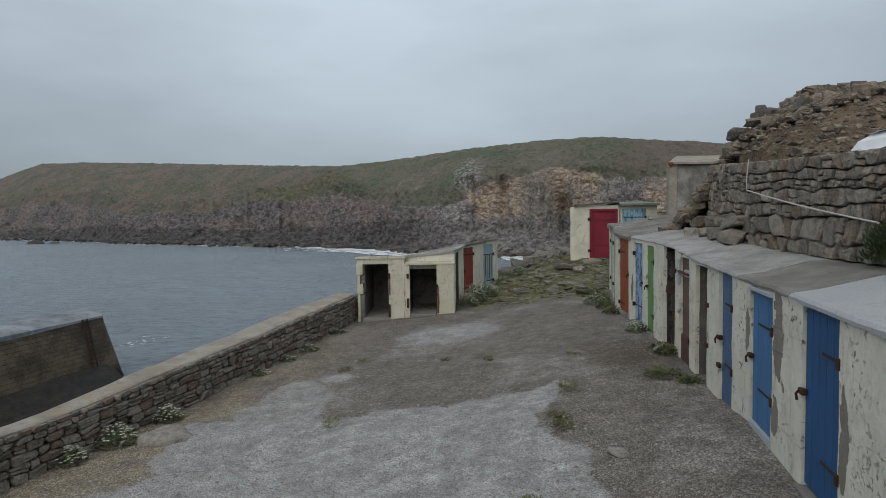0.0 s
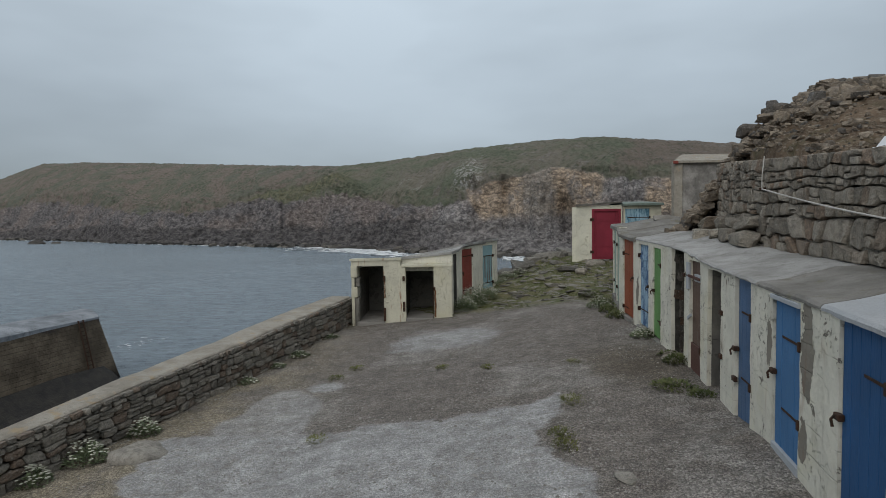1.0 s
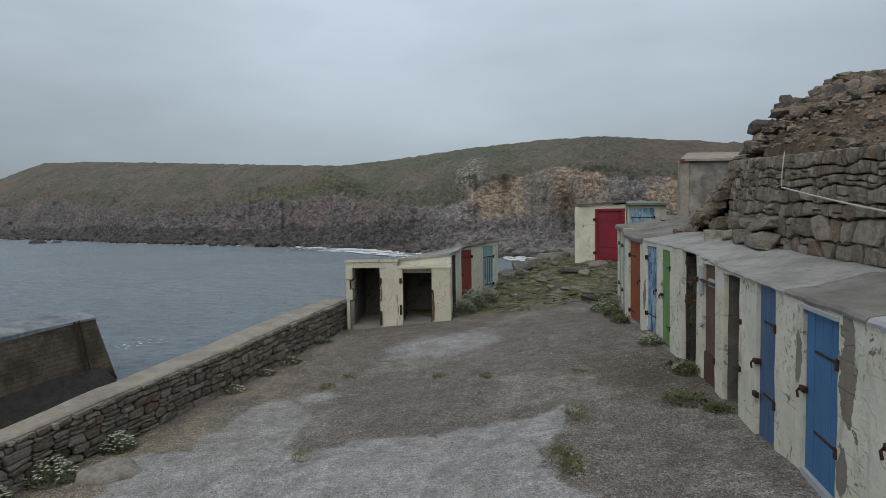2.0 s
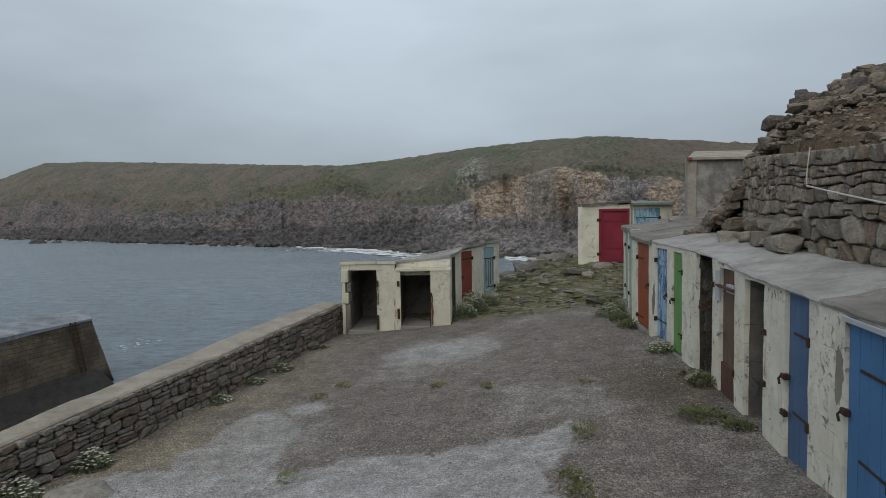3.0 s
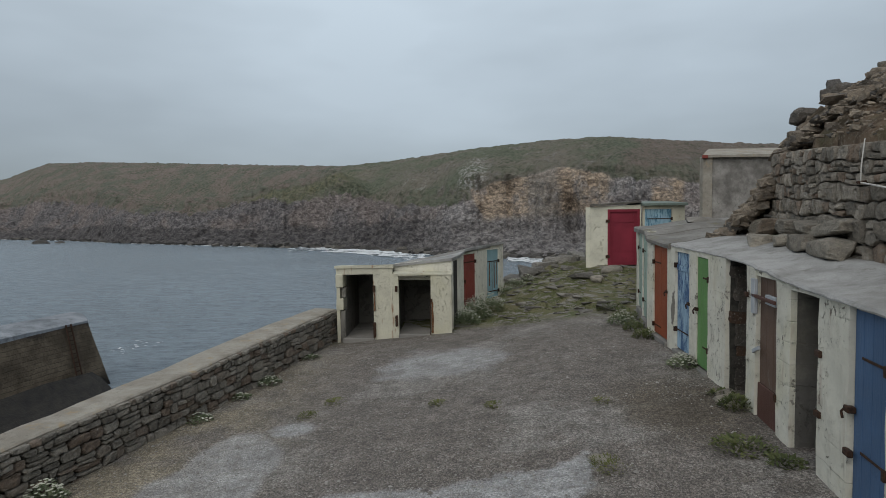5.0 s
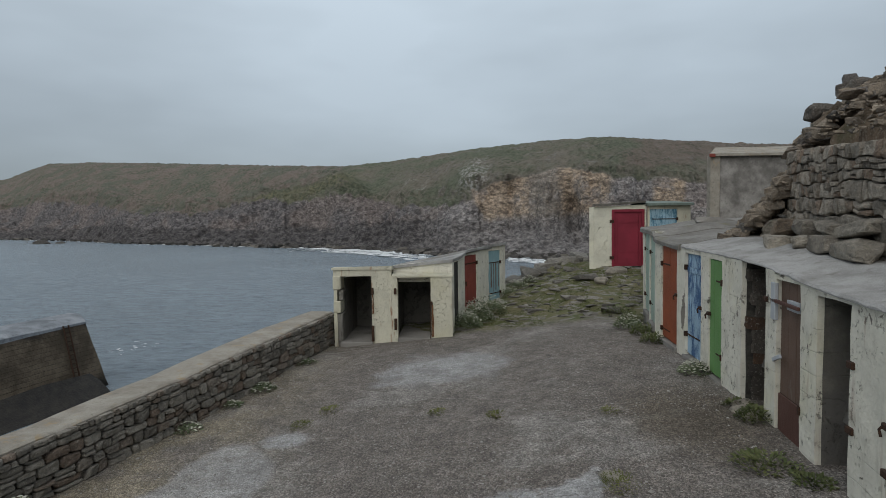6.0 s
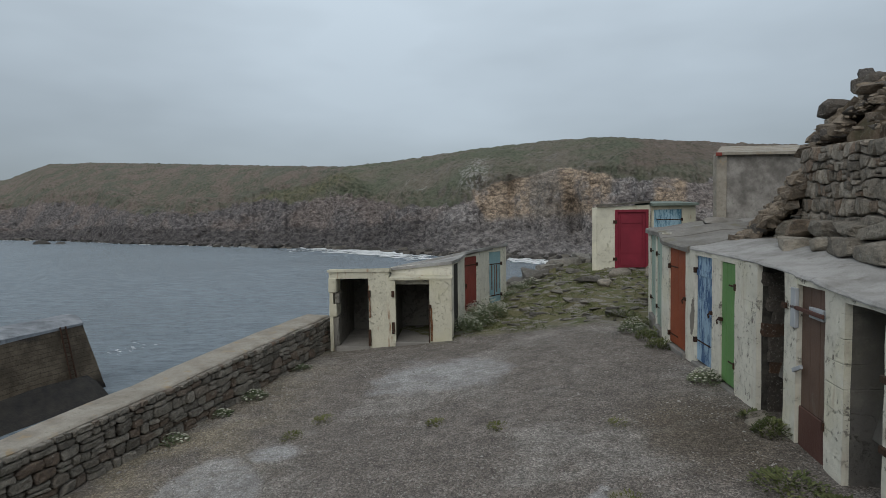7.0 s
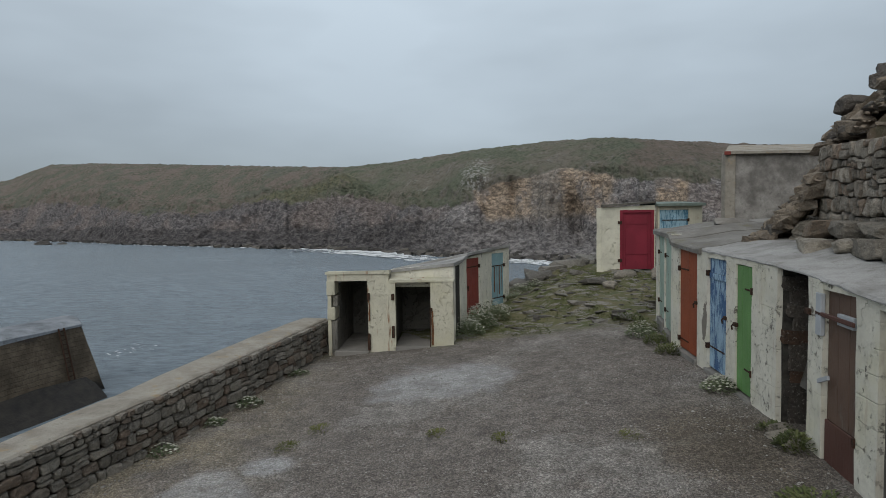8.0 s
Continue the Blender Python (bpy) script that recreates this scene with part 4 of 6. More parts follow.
def parapet_top(y):
    return float(np.interp(y, [3.6, 9.5, 11.5, 13.0, 14.4, 15.7, 17.9, 20.2], [-0.24, -0.24, -0.15, -0.12, -0.08, -0.01, 0.06, 0.12]))


FACE = [(4.35, 2.0), (4.72, 5.0), (5.0, 7.16), (5.13, 8.2), (5.42, 10.97), (5.72, 12.5), (6.42, 15.05), (7.0, 16.0), (8.8, 16.9)]
FYS = [p[1] for p in FACE[:8]]
FXS = [p[0] for p in FACE[:8]]


def face_x(y):
    return np.interp(y, FYS, FXS)


def face_top(y):
    return np.interp(y, [2, 7.2, 9.6, 11.1, 12.5, 15.1, 17], [3.25, 3.33, 3.45, 3.54, 3.64, 3.78, 3.7])


def build_retaining():
    wall = thing("wall_retaining", (5.3, 10, 2.0), "tall rough granite retaining wall above the hut roofs", "wall", kind="structure")
    bm = bmesh.new()
    poly = [(x + 0.03, y) for x, y in FACE[:7]] + [(6.9, 16.0), (8.6, 16.8), (9.0, 16.2), (7.4, 14.9)] + [(x + 0.7, y) for x, y in FACE[6::-1]]
    prism(bm, poly, 1.7, lambda x, y: float(face_top(y)) - 0.08)
    part("core", bm, M_JOINT, wall)
    return wall


# ---- earth behind the wall ----
def mound_z(x, y):
    fx = face_x(y)
    d = x - fx - 0.35
    top = face_top(y) - 0.1
    rise = np.interp(d, [0, 0.42, 1.0, 2.0, 3.6], [0.3, 0.78, 1.25, 1.8, 1.95]) * np.interp(y, [4, 9.6, 12, 15.5], [0.05, 0.1, 0.6, 1.0])
    high = top + rise
    plat = 2.08 + 0.03 * np.clip(y - 16, 0, 10)
    end = 16.45 + 0.16 * np.clip(x - 6.3, 0, 6)
    k = smooth01((end + 1.3 - y) / 1.5)
    z = plat + (high - plat) * k
    z = np.where(d < 0, plat - np.where(y < 20.1, 0.5, 0.14), z)
    return z - 1.9 * smooth01((y - 24.5) / 2.0)


def build_mound():
    xs, ys = np.meshgrid(np.concatenate([np.linspace(0.0, 1, 4), np.arange(1.2, 19, 0.16)]), np.arange(-6, 27.6, 0.16))
    xs = xs + np.interp(ys, RY, RX) + 1.1 * np.maximum(0, ys - 19.7)
    z = mound_z(xs, ys)
    hi = smooth01((z - 3.3) / 0.7)
    z = z + fnoise(xs, ys, 0.8, 5, 2.0) * (0.02 + 0.16 * hi) + fnoise(xs, ys, 3.2, 3, 7.0) * 0.07 * hi
    z[:, 0] = z[:, 0] - 1.2
    ob = grid_mesh("ground_mound", xs + 0.28, ys, z, M_MOUND)
    tagged(ob, "bare brown earth bank strewn with rubble", "earth bank", kind="structure")


def mound_material():
    n = Nodes("earth_bank")
    col = n.mix(n.ramp(n.noise(1.3, 7, 0.65), 0.35, 0.65), (0.11, 0.078, 0.053), (0.22, 0.16, 0.11))
    col = n.mix(n.ramp(n.noise(11, 8, 0.78), 0.5, 0.62, 0, 0.9), col, (0.3, 0.25, 0.19))
    col = n.mix(n.ramp(n.noise(0.9, 5), 0.52, 0.68, 0, 0.6), col, (0.075, 0.075, 0.035))
    flat = n.ramp(n.xyz("Z"), 2.7, 2.45)
    col = n.mix(flat, col, n.mix(n.ramp(n.noise(1.4, 7, 0.65), 0.4, 0.62), (0.24, 0.23, 0.21), (0.11, 0.10, 0.075)))
    n.bump(n.calc("ADD", n.noise(14, 7, 0.75), n.calc("MULTIPLY", n.noise(4, 5), 1.5)), 0.06)
    return n.done(col, 0.95, spec=0.2)


M_MOUND = mound_material()
build_sea()
build_headland()
build_ground()
parapet = build_parapet()
retaining = build_retaining()
build_mound()

# ---- doors and their fittings ----
def plank_door(parent, a, b, z0, z1, material, planks=4, back=0.05, hinge_high=(0.25, 0.75), hinge_side=0, latch=True, label="", battens=(), strap=0.45):
    """A boarded door in the opening from a to b (plan points, outside on the left of a to b)."""
    m, wide = along(a, b)
    bm = bmesh.new()
    box(bm, m, (0.012, wide - 0.012), (-back - 0.045, -back - 0.02), (z0 + 0.01, z1 - 0.008))
    door = part("door", bm, material, parent, label)
    each = (wide - 0.024) / planks
    for k in range(planks):
        bm = bmesh.new()
        low = z0 + 0.012 + rng.uniform(0, 0.02)
        box(bm, m, (0.012 + each * k + 0.003, 0.012 + each * (k + 1) - 0.003), (-back - 0.022, -back + rng.uniform(0, 0.004)), (low, z1 - 0.01), 0.004)
        part("plank", bm, material, door)
    for f in battens:
        bm = bmesh.new()
        zc = z0 + (z1 - z0) * f
        box(bm, m, (0.03, wide - 0.03), (-back, -back + 0.022), (zc - 0.05, zc + 0.05), 0.005)
        part("batten", bm, material, door)
    tall = z1 - z0
    for f in hinge_high:
        bm = bmesh.new()
        zc = z0 + tall * f
        u = (0.0, wide * strap) if hinge_side == 0 else (wide * (1 - strap), wide)
        box(bm, m, u, (-back + 0.004, -back + 0.014), (zc - 0.013, zc + 0.013), 0.003)
        up = 0.0 if hinge_side == 0 else wide
        box(bm, m, (up - 0.025, up + 0.025), (-back, 0.02), (zc - 0.05, zc + 0.05), 0.006)
        part("hinge", bm, M_IRON, door, "rusted iron strap hinge")
    if latch:
        bm = bmesh.new()
        up = wide - 0.02 if hinge_side == 0 else 0.02
        zc = z0 + tall * 0.52
        box(bm, m, (up - 0.05, up + 0.05), (-back + 0.004, 0.03), (zc - 0.03, zc + 0.03), 0.008)
        rod(bm, [m @ Vector((up + 0.02, 0.03, zc)), m @ Vector((up + 0.03, 0.05, zc - 0.03)), m @ Vector((up + 0.01, 0.045, zc - 0.09))], 0.013)
        part("latch", bm, M_IRON, door, "rusted hasp and padlock")
    return door


def wall_panel(parent, a, b, low, high, material, thick=0.22, label="", seedstep=0.16, amount=0.016):
    """A stretch of rendered wall with uneven arrises; low and high are functions of the share along it, or heights."""
    m, wide = along(a, b)
    f0 = low if callable(low) else (lambda k: low)
    f1 = high if callable(high) else (lambda k: high)
    bm = bmesh.new()
    cuts = max(1, round(wide / 0.3))
    made = []
    for i in range(cuts + 1):
        k = i / cuts
        made.append([bm.verts.new(m @ Vector((wide * k, v, w))) for v, w in ((0, f0(k)), (0, f1(k)), (-thick, f1(k)), (-thick, f0(k)))])
    for p, q in zip(made, made[1:]):
        for j in range(4):
            bm.faces.new((p[j], p[(j + 1) % 4], q[(j + 1) % 4], q[j]))
    bm.faces.new(made[0][::-1])
    bm.faces.new(made[-1])
    worn(bm, seedstep, amount, 4.0)
    return part("wall", bm, material, parent, label)


# ---- the terrace of huts ----
def roof_front(y):
    return float(np.interp(y, [-2, 6.3, 7.8, 10.1, 12.0, 12.9, 15.8, 17.4, 17.9, 20.1], [1.78, 1.81, 1.80, 1.835, 1.95, 1.985, 2.02, 2.09, 2.26, 2.27]))


def row_at(y):
    return (row_x(y), y)


OPENINGS = [  # near y, far y, sill, head
    (5.18, 5.97, 0.02, 1.745), (6.83, 7.60, -0.03, 1.725), (8.38, 9.05, -0.22, 1.755), (9.70, 10.45, -0.2, 1.745), (10.86, 11.60, -0.36, 1.80),
    (11.97, 12.82, -0.12, 1.93), (13.65, 14.28, -0.08, 1.865), (14.64, 15.51, -0.04, 1.885), (16.02, 17.05, -0.02, 1.965), (17.75, 18.55, 0.1, 2.13), (18.75, 19.6, 0.2, 2.13)]


def build_terrace():
    row = thing("hut_terrace", (4.4, 10, -0.1), "long terrace of small whitewashed fishermen's huts with painted doors", "huts")
    edge = -2.0
    for k, (near, far, sill, head) in enumerate([*OPENINGS, (20.1, 20.1, 0, 0)]):
        # the pier of wall before this opening, following the bend of the row
        ys = [edge] + [y for y in RY if edge + 0.05 < y < near - 0.05] + [near]
        for ya, yb in zip(ys, ys[1:]):
            wall_panel(row, row_at(ya), row_at(yb), -0.7, lambda f, ya=ya, yb=yb: roof_front(ya + (yb - ya) * f) - 0.045, M_WHITE, thick=0.07, label="flaking whitewashed pier" if k else "whitewashed end wall with grey patches")
        if near < 20:
            bm = bmesh.new()
            m, wide = along(row_at(near), row_at(far))
            hi = roof_front((near + far) / 2) - 0.045
            if hi - head > 0.03:
                box(bm, m, (-0.002, wide + 0.002), (-0.2, -0.004), (head, hi + 0.01))
                worn(bm, 0.18, 0.01, 4)
                part("lintel", bm, M_WHITE, row)
            bm = bmesh.new()
            box(bm, m, (-0.03, wide + 0.03), (-0.24, 0.05), (sill - 0.5, sill - 0.01), 0.012)
            part("threshold", bm, M_RENDER, row)
        edge = far
    # partitions and back, which close the lockers
    edges = [-2.0] + [v for o in OPENINGS for v in o[:2]] + [20.1]
    for k in range(0, len(edges), 2):
        yc = (edges[k] + edges[k + 1]) / 2
        half = (edges[k + 1] - edges[k]) / 2 - 0.012
        m, _ = along(row_at(yc - half), row_at(yc + half))
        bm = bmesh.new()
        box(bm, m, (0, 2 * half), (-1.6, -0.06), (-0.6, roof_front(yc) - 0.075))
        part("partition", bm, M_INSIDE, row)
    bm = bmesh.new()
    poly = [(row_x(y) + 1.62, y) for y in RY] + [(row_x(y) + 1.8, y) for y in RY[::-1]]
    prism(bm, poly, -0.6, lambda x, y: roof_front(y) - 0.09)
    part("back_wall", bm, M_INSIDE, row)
    wall_panel(row, (5.27, 20.12), (7.2, 20.9), -0.6, 2.16, M_RENDER, label="grey end wall")
    # roof slabs, one after the other
    slabs = [(-2.0, 6.30, M_ROOFPALE, 0.06, 0.035, "pale smooth concrete roof slab"), (6.33, 8.08, M_ROOFROUGH, 0.055, 0.02, "pebbly weathered roof slab"), (8.10, 11.1, M_ROOF, 0.042, 0.03, "grey screeded roof slab"),
             (11.1, 13.3, M_ROOF, 0.042, 0.012, ""), (13.3, 15.85, M_ROOF, 0.045, 0.012, ""), (15.82, 17.5, M_ROOFROUGH, 0.10, 0.06, "broken stone-edged roof slab"), (17.5, 20.2, M_ROOFROUGH, 0.12, 0.06, "")]
    for ya, yb, mat, thick, over, label in slabs:
        bm = bmesh.new()
        n = max(2, round((yb - ya) / 0.16))
        rows = []
        for i in range(n + 1):
            y = ya + (yb - ya) * i / n
            front = row_x(y) - over + 0.03 * noise.noise((y * 3, 1, 0)) + 0.03 * noise.noise((y * 9, 4, 0))
            deep = 2.3 if y < 16 else 3.2
            line = []
            for q, f in enumerate((0, 0.012, 0.15, 0.4, 0.7, 1.0)):
                x = front + deep * f
                zt = roof_front(min(max(y, ya + 0.02), yb - 0.02)) + 0.19 * smooth01(f * 1.9) + 0.018 * noise.noise((x * 2, y * 2, 3)) - ((0.028 + 0.02 * noise.noise((y * 7, 2, 2))) if q == 0 else 0)
                line.append(bm.verts.new((x, y, zt)))
            base = [bm.verts.new((front, y, roof_front(y) - thick)), bm.verts.new((front + deep, y, roof_front(y) - thick))]
            rows.append((line, base))
        for (l0, b0), (l1, b1) in zip(rows, rows[1:]):
            for q in range(5):
                bm.faces.new((l0[q], l1[q], l1[q + 1], l0[q + 1]))
            bm.faces.new((b0[0], b1[0], l1[0], l0[0]))
            bm.faces.new((b0[1], b1[1], b1[0], b0[0]))
            bm.faces.new((l0[5], l1[5], b1[1], b0[1]))
        for l, b in (rows[0], rows[-1]):
            bm.faces.new((b[0], *l, b[1]))
        part("roof", bm, mat, row, label)
    o = OPENINGS
    at = lambda k: (row_at(o[k][0]), row_at(o[k][1]), o[k][2], o[k][3])
    plank_door(row, *at(0), M_BLUE, 5, 0.03, (0.22, 0.78), 0, True, "royal blue boarded door", strap=0.5)
    d = plank_door(row, *at(1), M_SKYBLUE, 4, 0.03, (0.32, 0.76), 0, True, "sky blue boarded door with a pale foot board", strap=0.7)
    m, wide = along(row_at(o[1][0]), row_at(o[1][1]))
    bm = bmesh.new()
    box(bm, m, (0.0, wide), (-0.03, 0.012), (o[1][2], o[1][2] + 0.13), 0.005)
    part("kick_board", bm, M_PALETRIM, d, "pale grey kick board")
    bm = bmesh.new()
    box(bm, m, (-0.02, wide + 0.02), (-0.03, 0.03), (o[1][3] - 0.045, o[1][3] + 0.005), 0.005)
    part("head_board", bm, M_PALETRIM, d, "pale head board")
    plank_door(row, *at(2), M_SLATE, 4, 0.05, (0.34, 0.78), 0, True, "faded slate blue boarded door", strap=0.75)
    brown = plank_door(row, *at(4), M_BROWN, 3, 0.06, (0.33,), 0, False, "weathered bare brown plank door", strap=0.95)
    m, wide = along(row_at(o[4][0]), row_at(o[4][1]))
    bm = bmesh.new()
    box(bm, m, (0.02, wide - 0.02), (-0.052, -0.03), (-0.34, 0.36), 0.006)
    part("lower_board", bm, M_REDWOOD, brown, "reddish lower board")
    bm = bmesh.new()
    box(bm, m, (0.02, wide + 0.12), (0.0, 0.03), (1.50, 1.545), 0.005)
    part("bar", bm, M_REDWOOD, brown, "dull red wooden locking bar")
    bm = bmesh.new()
    box(bm, m, (0.08, 0.42), (-0.05, -0.004), (1.46, 1.58), 0.004)
    part("bracket_board", bm, M_PALETRIM, brown, "pale board behind the bar")
    bm = bmesh.new()
    box(bm, m, (wide - 0.02, wide + 0.11), (-0.02, 0.03), (1.28, 1.75), 0.006)
    part("jamb_board", bm, M_PALETRIM, brown, "grey jamb board")
    bm = bmesh.new()
    box(bm, m @ Matrix.Translation((wide - 0.2, 0, 0.86)) @ Matrix.Rotation(radians(22), 4, "Y"), (0.0, 0.26), (0.0, 0.03), (-0.025, 0.025), 0.004)
    part("catch", bm, M_PALETRIM, brown, "pale turn catch")
    plank_door(row, *at(6), M_GREEN, 3, 0.03, (0.2, 0.82), 0, True, "leaf green boarded door", strap=0.5)
    plank_door(row, *at(7), M_PEEL, 6, 0.05, (0.2, 0.86), 1, True, "peeling blue boarded door with a ledge", battens=(0.84,), strap=0.8)
    plank_door(row, *at(8), M_ORANGE, 2, 0.03, (0.1, 0.8), 1, True, "rust orange sheet door", strap=0.5)
    plank_door(row, *at(9), M_PALEGREEN, 4, 0.02, (0.2, 0.8), 1, False, "pale green narrow boarded door")
    plank_door(row, *at(10), M_PALEGREEN, 4, 0.02, (0.2, 0.8), 1, False, "pale green narrow boarded door")
    # old hinge pins left in the doorless openings
    for y, zs in ((9.70, (0.55, 1.18)), (11.97, (1.5,)), (9.05, (0.4,))):
        for z in zs:
            m, _ = along(row_at(y - 0.12), row_at(y))
            bm = bmesh.new()
            box(bm, m, (0.03, 0.15), (-0.02, 0.03), (z - 0.035, z + 0.035), 0.008)
            part("hinge_pin", bm, M_IRON, row, "rusted hinge pin")
    return row


terrace = build_terrace()


# ---- sheds on the seaward side ----
def rect_wall(parent, a, b, holes, low, high, material, thick, label=""):
    """A wall from a to b with holes (u0, u1, w0, w1), built of worn panels end to end."""
    m, wide = along(a, b)
    u = 0.0
    for u0, u1, w0, w1 in [*holes, (wide, wide, 0, 0)]:
        for lo, hi, ua, ub in ((low, high, u, u0), (low, w0, u0, u1), (w1, high, u0, u1)):
            top = hi if callable(hi) else (lambda k, hi=hi: hi)
            if ub - ua > 0.02 and (callable(hi) or hi - lo > 0.03):
                pa, pb = m @ Vector((ua, 0, 0)), m @ Vector((ub, 0, 0))
                wall_panel(parent, pa, pb, lo, (lambda f, ua=ua, ub=ub, top=top: top((ua + (ub - ua) * f) / wide)), material, thick, label, 0.17, 0.012)
        u = u1


def build_open_shed():
    shed = thing("open_shed", (-1.4, 19.7, -0.6), "cream flat-roofed concrete shed with two doorless openings", "shed")
    y = 19.7
    # lower half, with the second doorway
    rect_wall(shed, (0.19, y), (-1.40, y), [(0.56, 1.43, -1.0, 1.045)], -1.0, 1.10, M_CREAM, 0.22, "cream wall streaked with rust")
    rect_wall(shed, (-1.402, y + 0.003), (-2.93, y + 0.05), [(0.52, 1.44, -1.0, 1.10)], -1.0, 1.33, M_CREAM, 0.2, "cream wall with a broken corner")
    # broken blocks at the seaward jamb
    for k, (z0, z1, off) in enumerate(((-0.95, 0.12, 0.1), (0.12, 0.45, 0.0), (0.45, 0.74, 0.14), (0.74, 1.12, -0.01))):
        bm = bmesh.new()
        box(bm, Matrix.Identity(4), (-2.94 + off, -2.74 + off * 0.4), (y + 0.03 + off * 0.4, y + 0.55), (z0 + 0.006, z1 - 0.006), 0.02)
        worn(bm, 0.14, 0.012, 6)
        part("block", bm, M_CREAM if k % 2 else M_SHEDIN, shed)
    bm = bmesh.new()
    prism(bm, [(-2.97, y + 0.02), (-1.38, y - 0.03), (-1.36, y + 2.6), (-2.9, y + 2.6)], lambda x, yy: 1.27 - 0.11 * (yy - y), lambda x, yy: 1.365 + 0.02 * (x + 1.4) - 0.11 * (yy - y))
    worn(bm, 0.25, 0.014, 3)
    part("roof", bm, M_CREAM, shed, "thick cream roof slab")
    bm = bmesh.new()
    prism(bm, [(-1.38, y - 0.02), (0.21, y - 0.02), (0.23, y + 0.55), (-1.38, y + 0.55)], 1.06, lambda x, yy: 1.125 - 0.02 * (x + 1.4) + 0.1 * (yy - y))
    worn(bm, 0.2, 0.01, 3)
    part("ledge", bm, M_CREAM, shed)
    for u0, u1, y0, y1, name in ((-2.9, -2.72, y + 0.5, y + 2.4, "side_wall"), (-1.46, -1.3, y + 0.225, y + 2.4, "partition"), (0.02, 0.17, y + 0.225, y + 0.9, "side_wall"), (-2.9, 0.18, y + 2.4, y + 2.58, "back_wall")):
        bm = bmesh.new()
        box(bm, Matrix.Identity(4), (u0, u1), (y0, y1), (-1.0, 1.0))
        part(name, bm, M_SHEDIN, shed)
    bm = bmesh.new()
    box(bm, Matrix.Identity(4), (-1.3, 0.16), (y + 0.5, y + 2.5), (1.05, 1.12))
    part("ceiling_slab", bm, M_SHEDIN, shed)
    for x0, x1, z in ((-2.76, -1.9, -0.63), (-1.25, -0.37, -0.53)):
        bm = bmesh.new()
        box(bm, Matrix.Identity(4), (x0, x1), (y - 0.05, y + 2.4), (z - 0.4, z), 0.012)
        part("floor_slab", bm, M_RENDER, shed)
    # iron stubs and the rust below them
    m, _ = along((0.19, y), (-1.40, y))
    for x, z0, z1 in ((-0.36, 0.33, 0.42), (-1.90, 0.62, 0.8), (-1.90, -0.62, -0.2), (-1.30, 0.62, 0.78), (-1.30, -0.32, -0.02)):
        bm = bmesh.new()
        box(bm, Matrix.Identity(4), (x - 0.035, x + 0.035), (y - 0.045, y - 0.0), (z0, z1), 0.01)
        part("hinge_stub", bm, M_IRON, shed, "rusted iron stub")
    for x, z0, z1, w in ((-0.325, -0.5, 0.33, 0.024), (-1.89, 0.1, 0.62, 0.016)):
        bm = bmesh.new()
        box(bm, Matrix.Identity(4), (x - w, x + w), (y - 0.022, y - 0.002), (z0, z1), 0.004)
        worn(bm, 0.06, 0.022, 9)
        part("rust_run", bm, M_RUST, shed, "orange rust run down the wall")
    bm = bmesh.new()
    rod(bm, [(-0.37, y - 0.03, 0.4), (-0.375, y - 0.035, -0.45), (-0.39, y - 0.06, -0.6), (-0.45, y - 0.2, -0.66)], 0.016)
    part("iron_rod", bm, M_IRON, shed, "bent rusty iron rod")
    return shed


SIDE = [(0.20, 20.05), (0.24, 20.2), (0.36, 20.9), (0.55, 22.45), (0.94, 23.25), (1.38, 24.55), (1.82, 25.2), (2.02, 25.62)]


def lean(x, y):
    """The top of the lean-to roofs, which fall towards the sea."""
    side = float(np.interp(y, [p[1] for p in SIDE], [p[0] for p in SIDE]))
    return float(np.interp(y, [20, 25.6], [1.50, 1.63])) + 0.1 * min(0.0, x - side) - 0.1 * max(0.0, y - 20.2) * float(smooth01(np.array((side - x) / 1.3)))


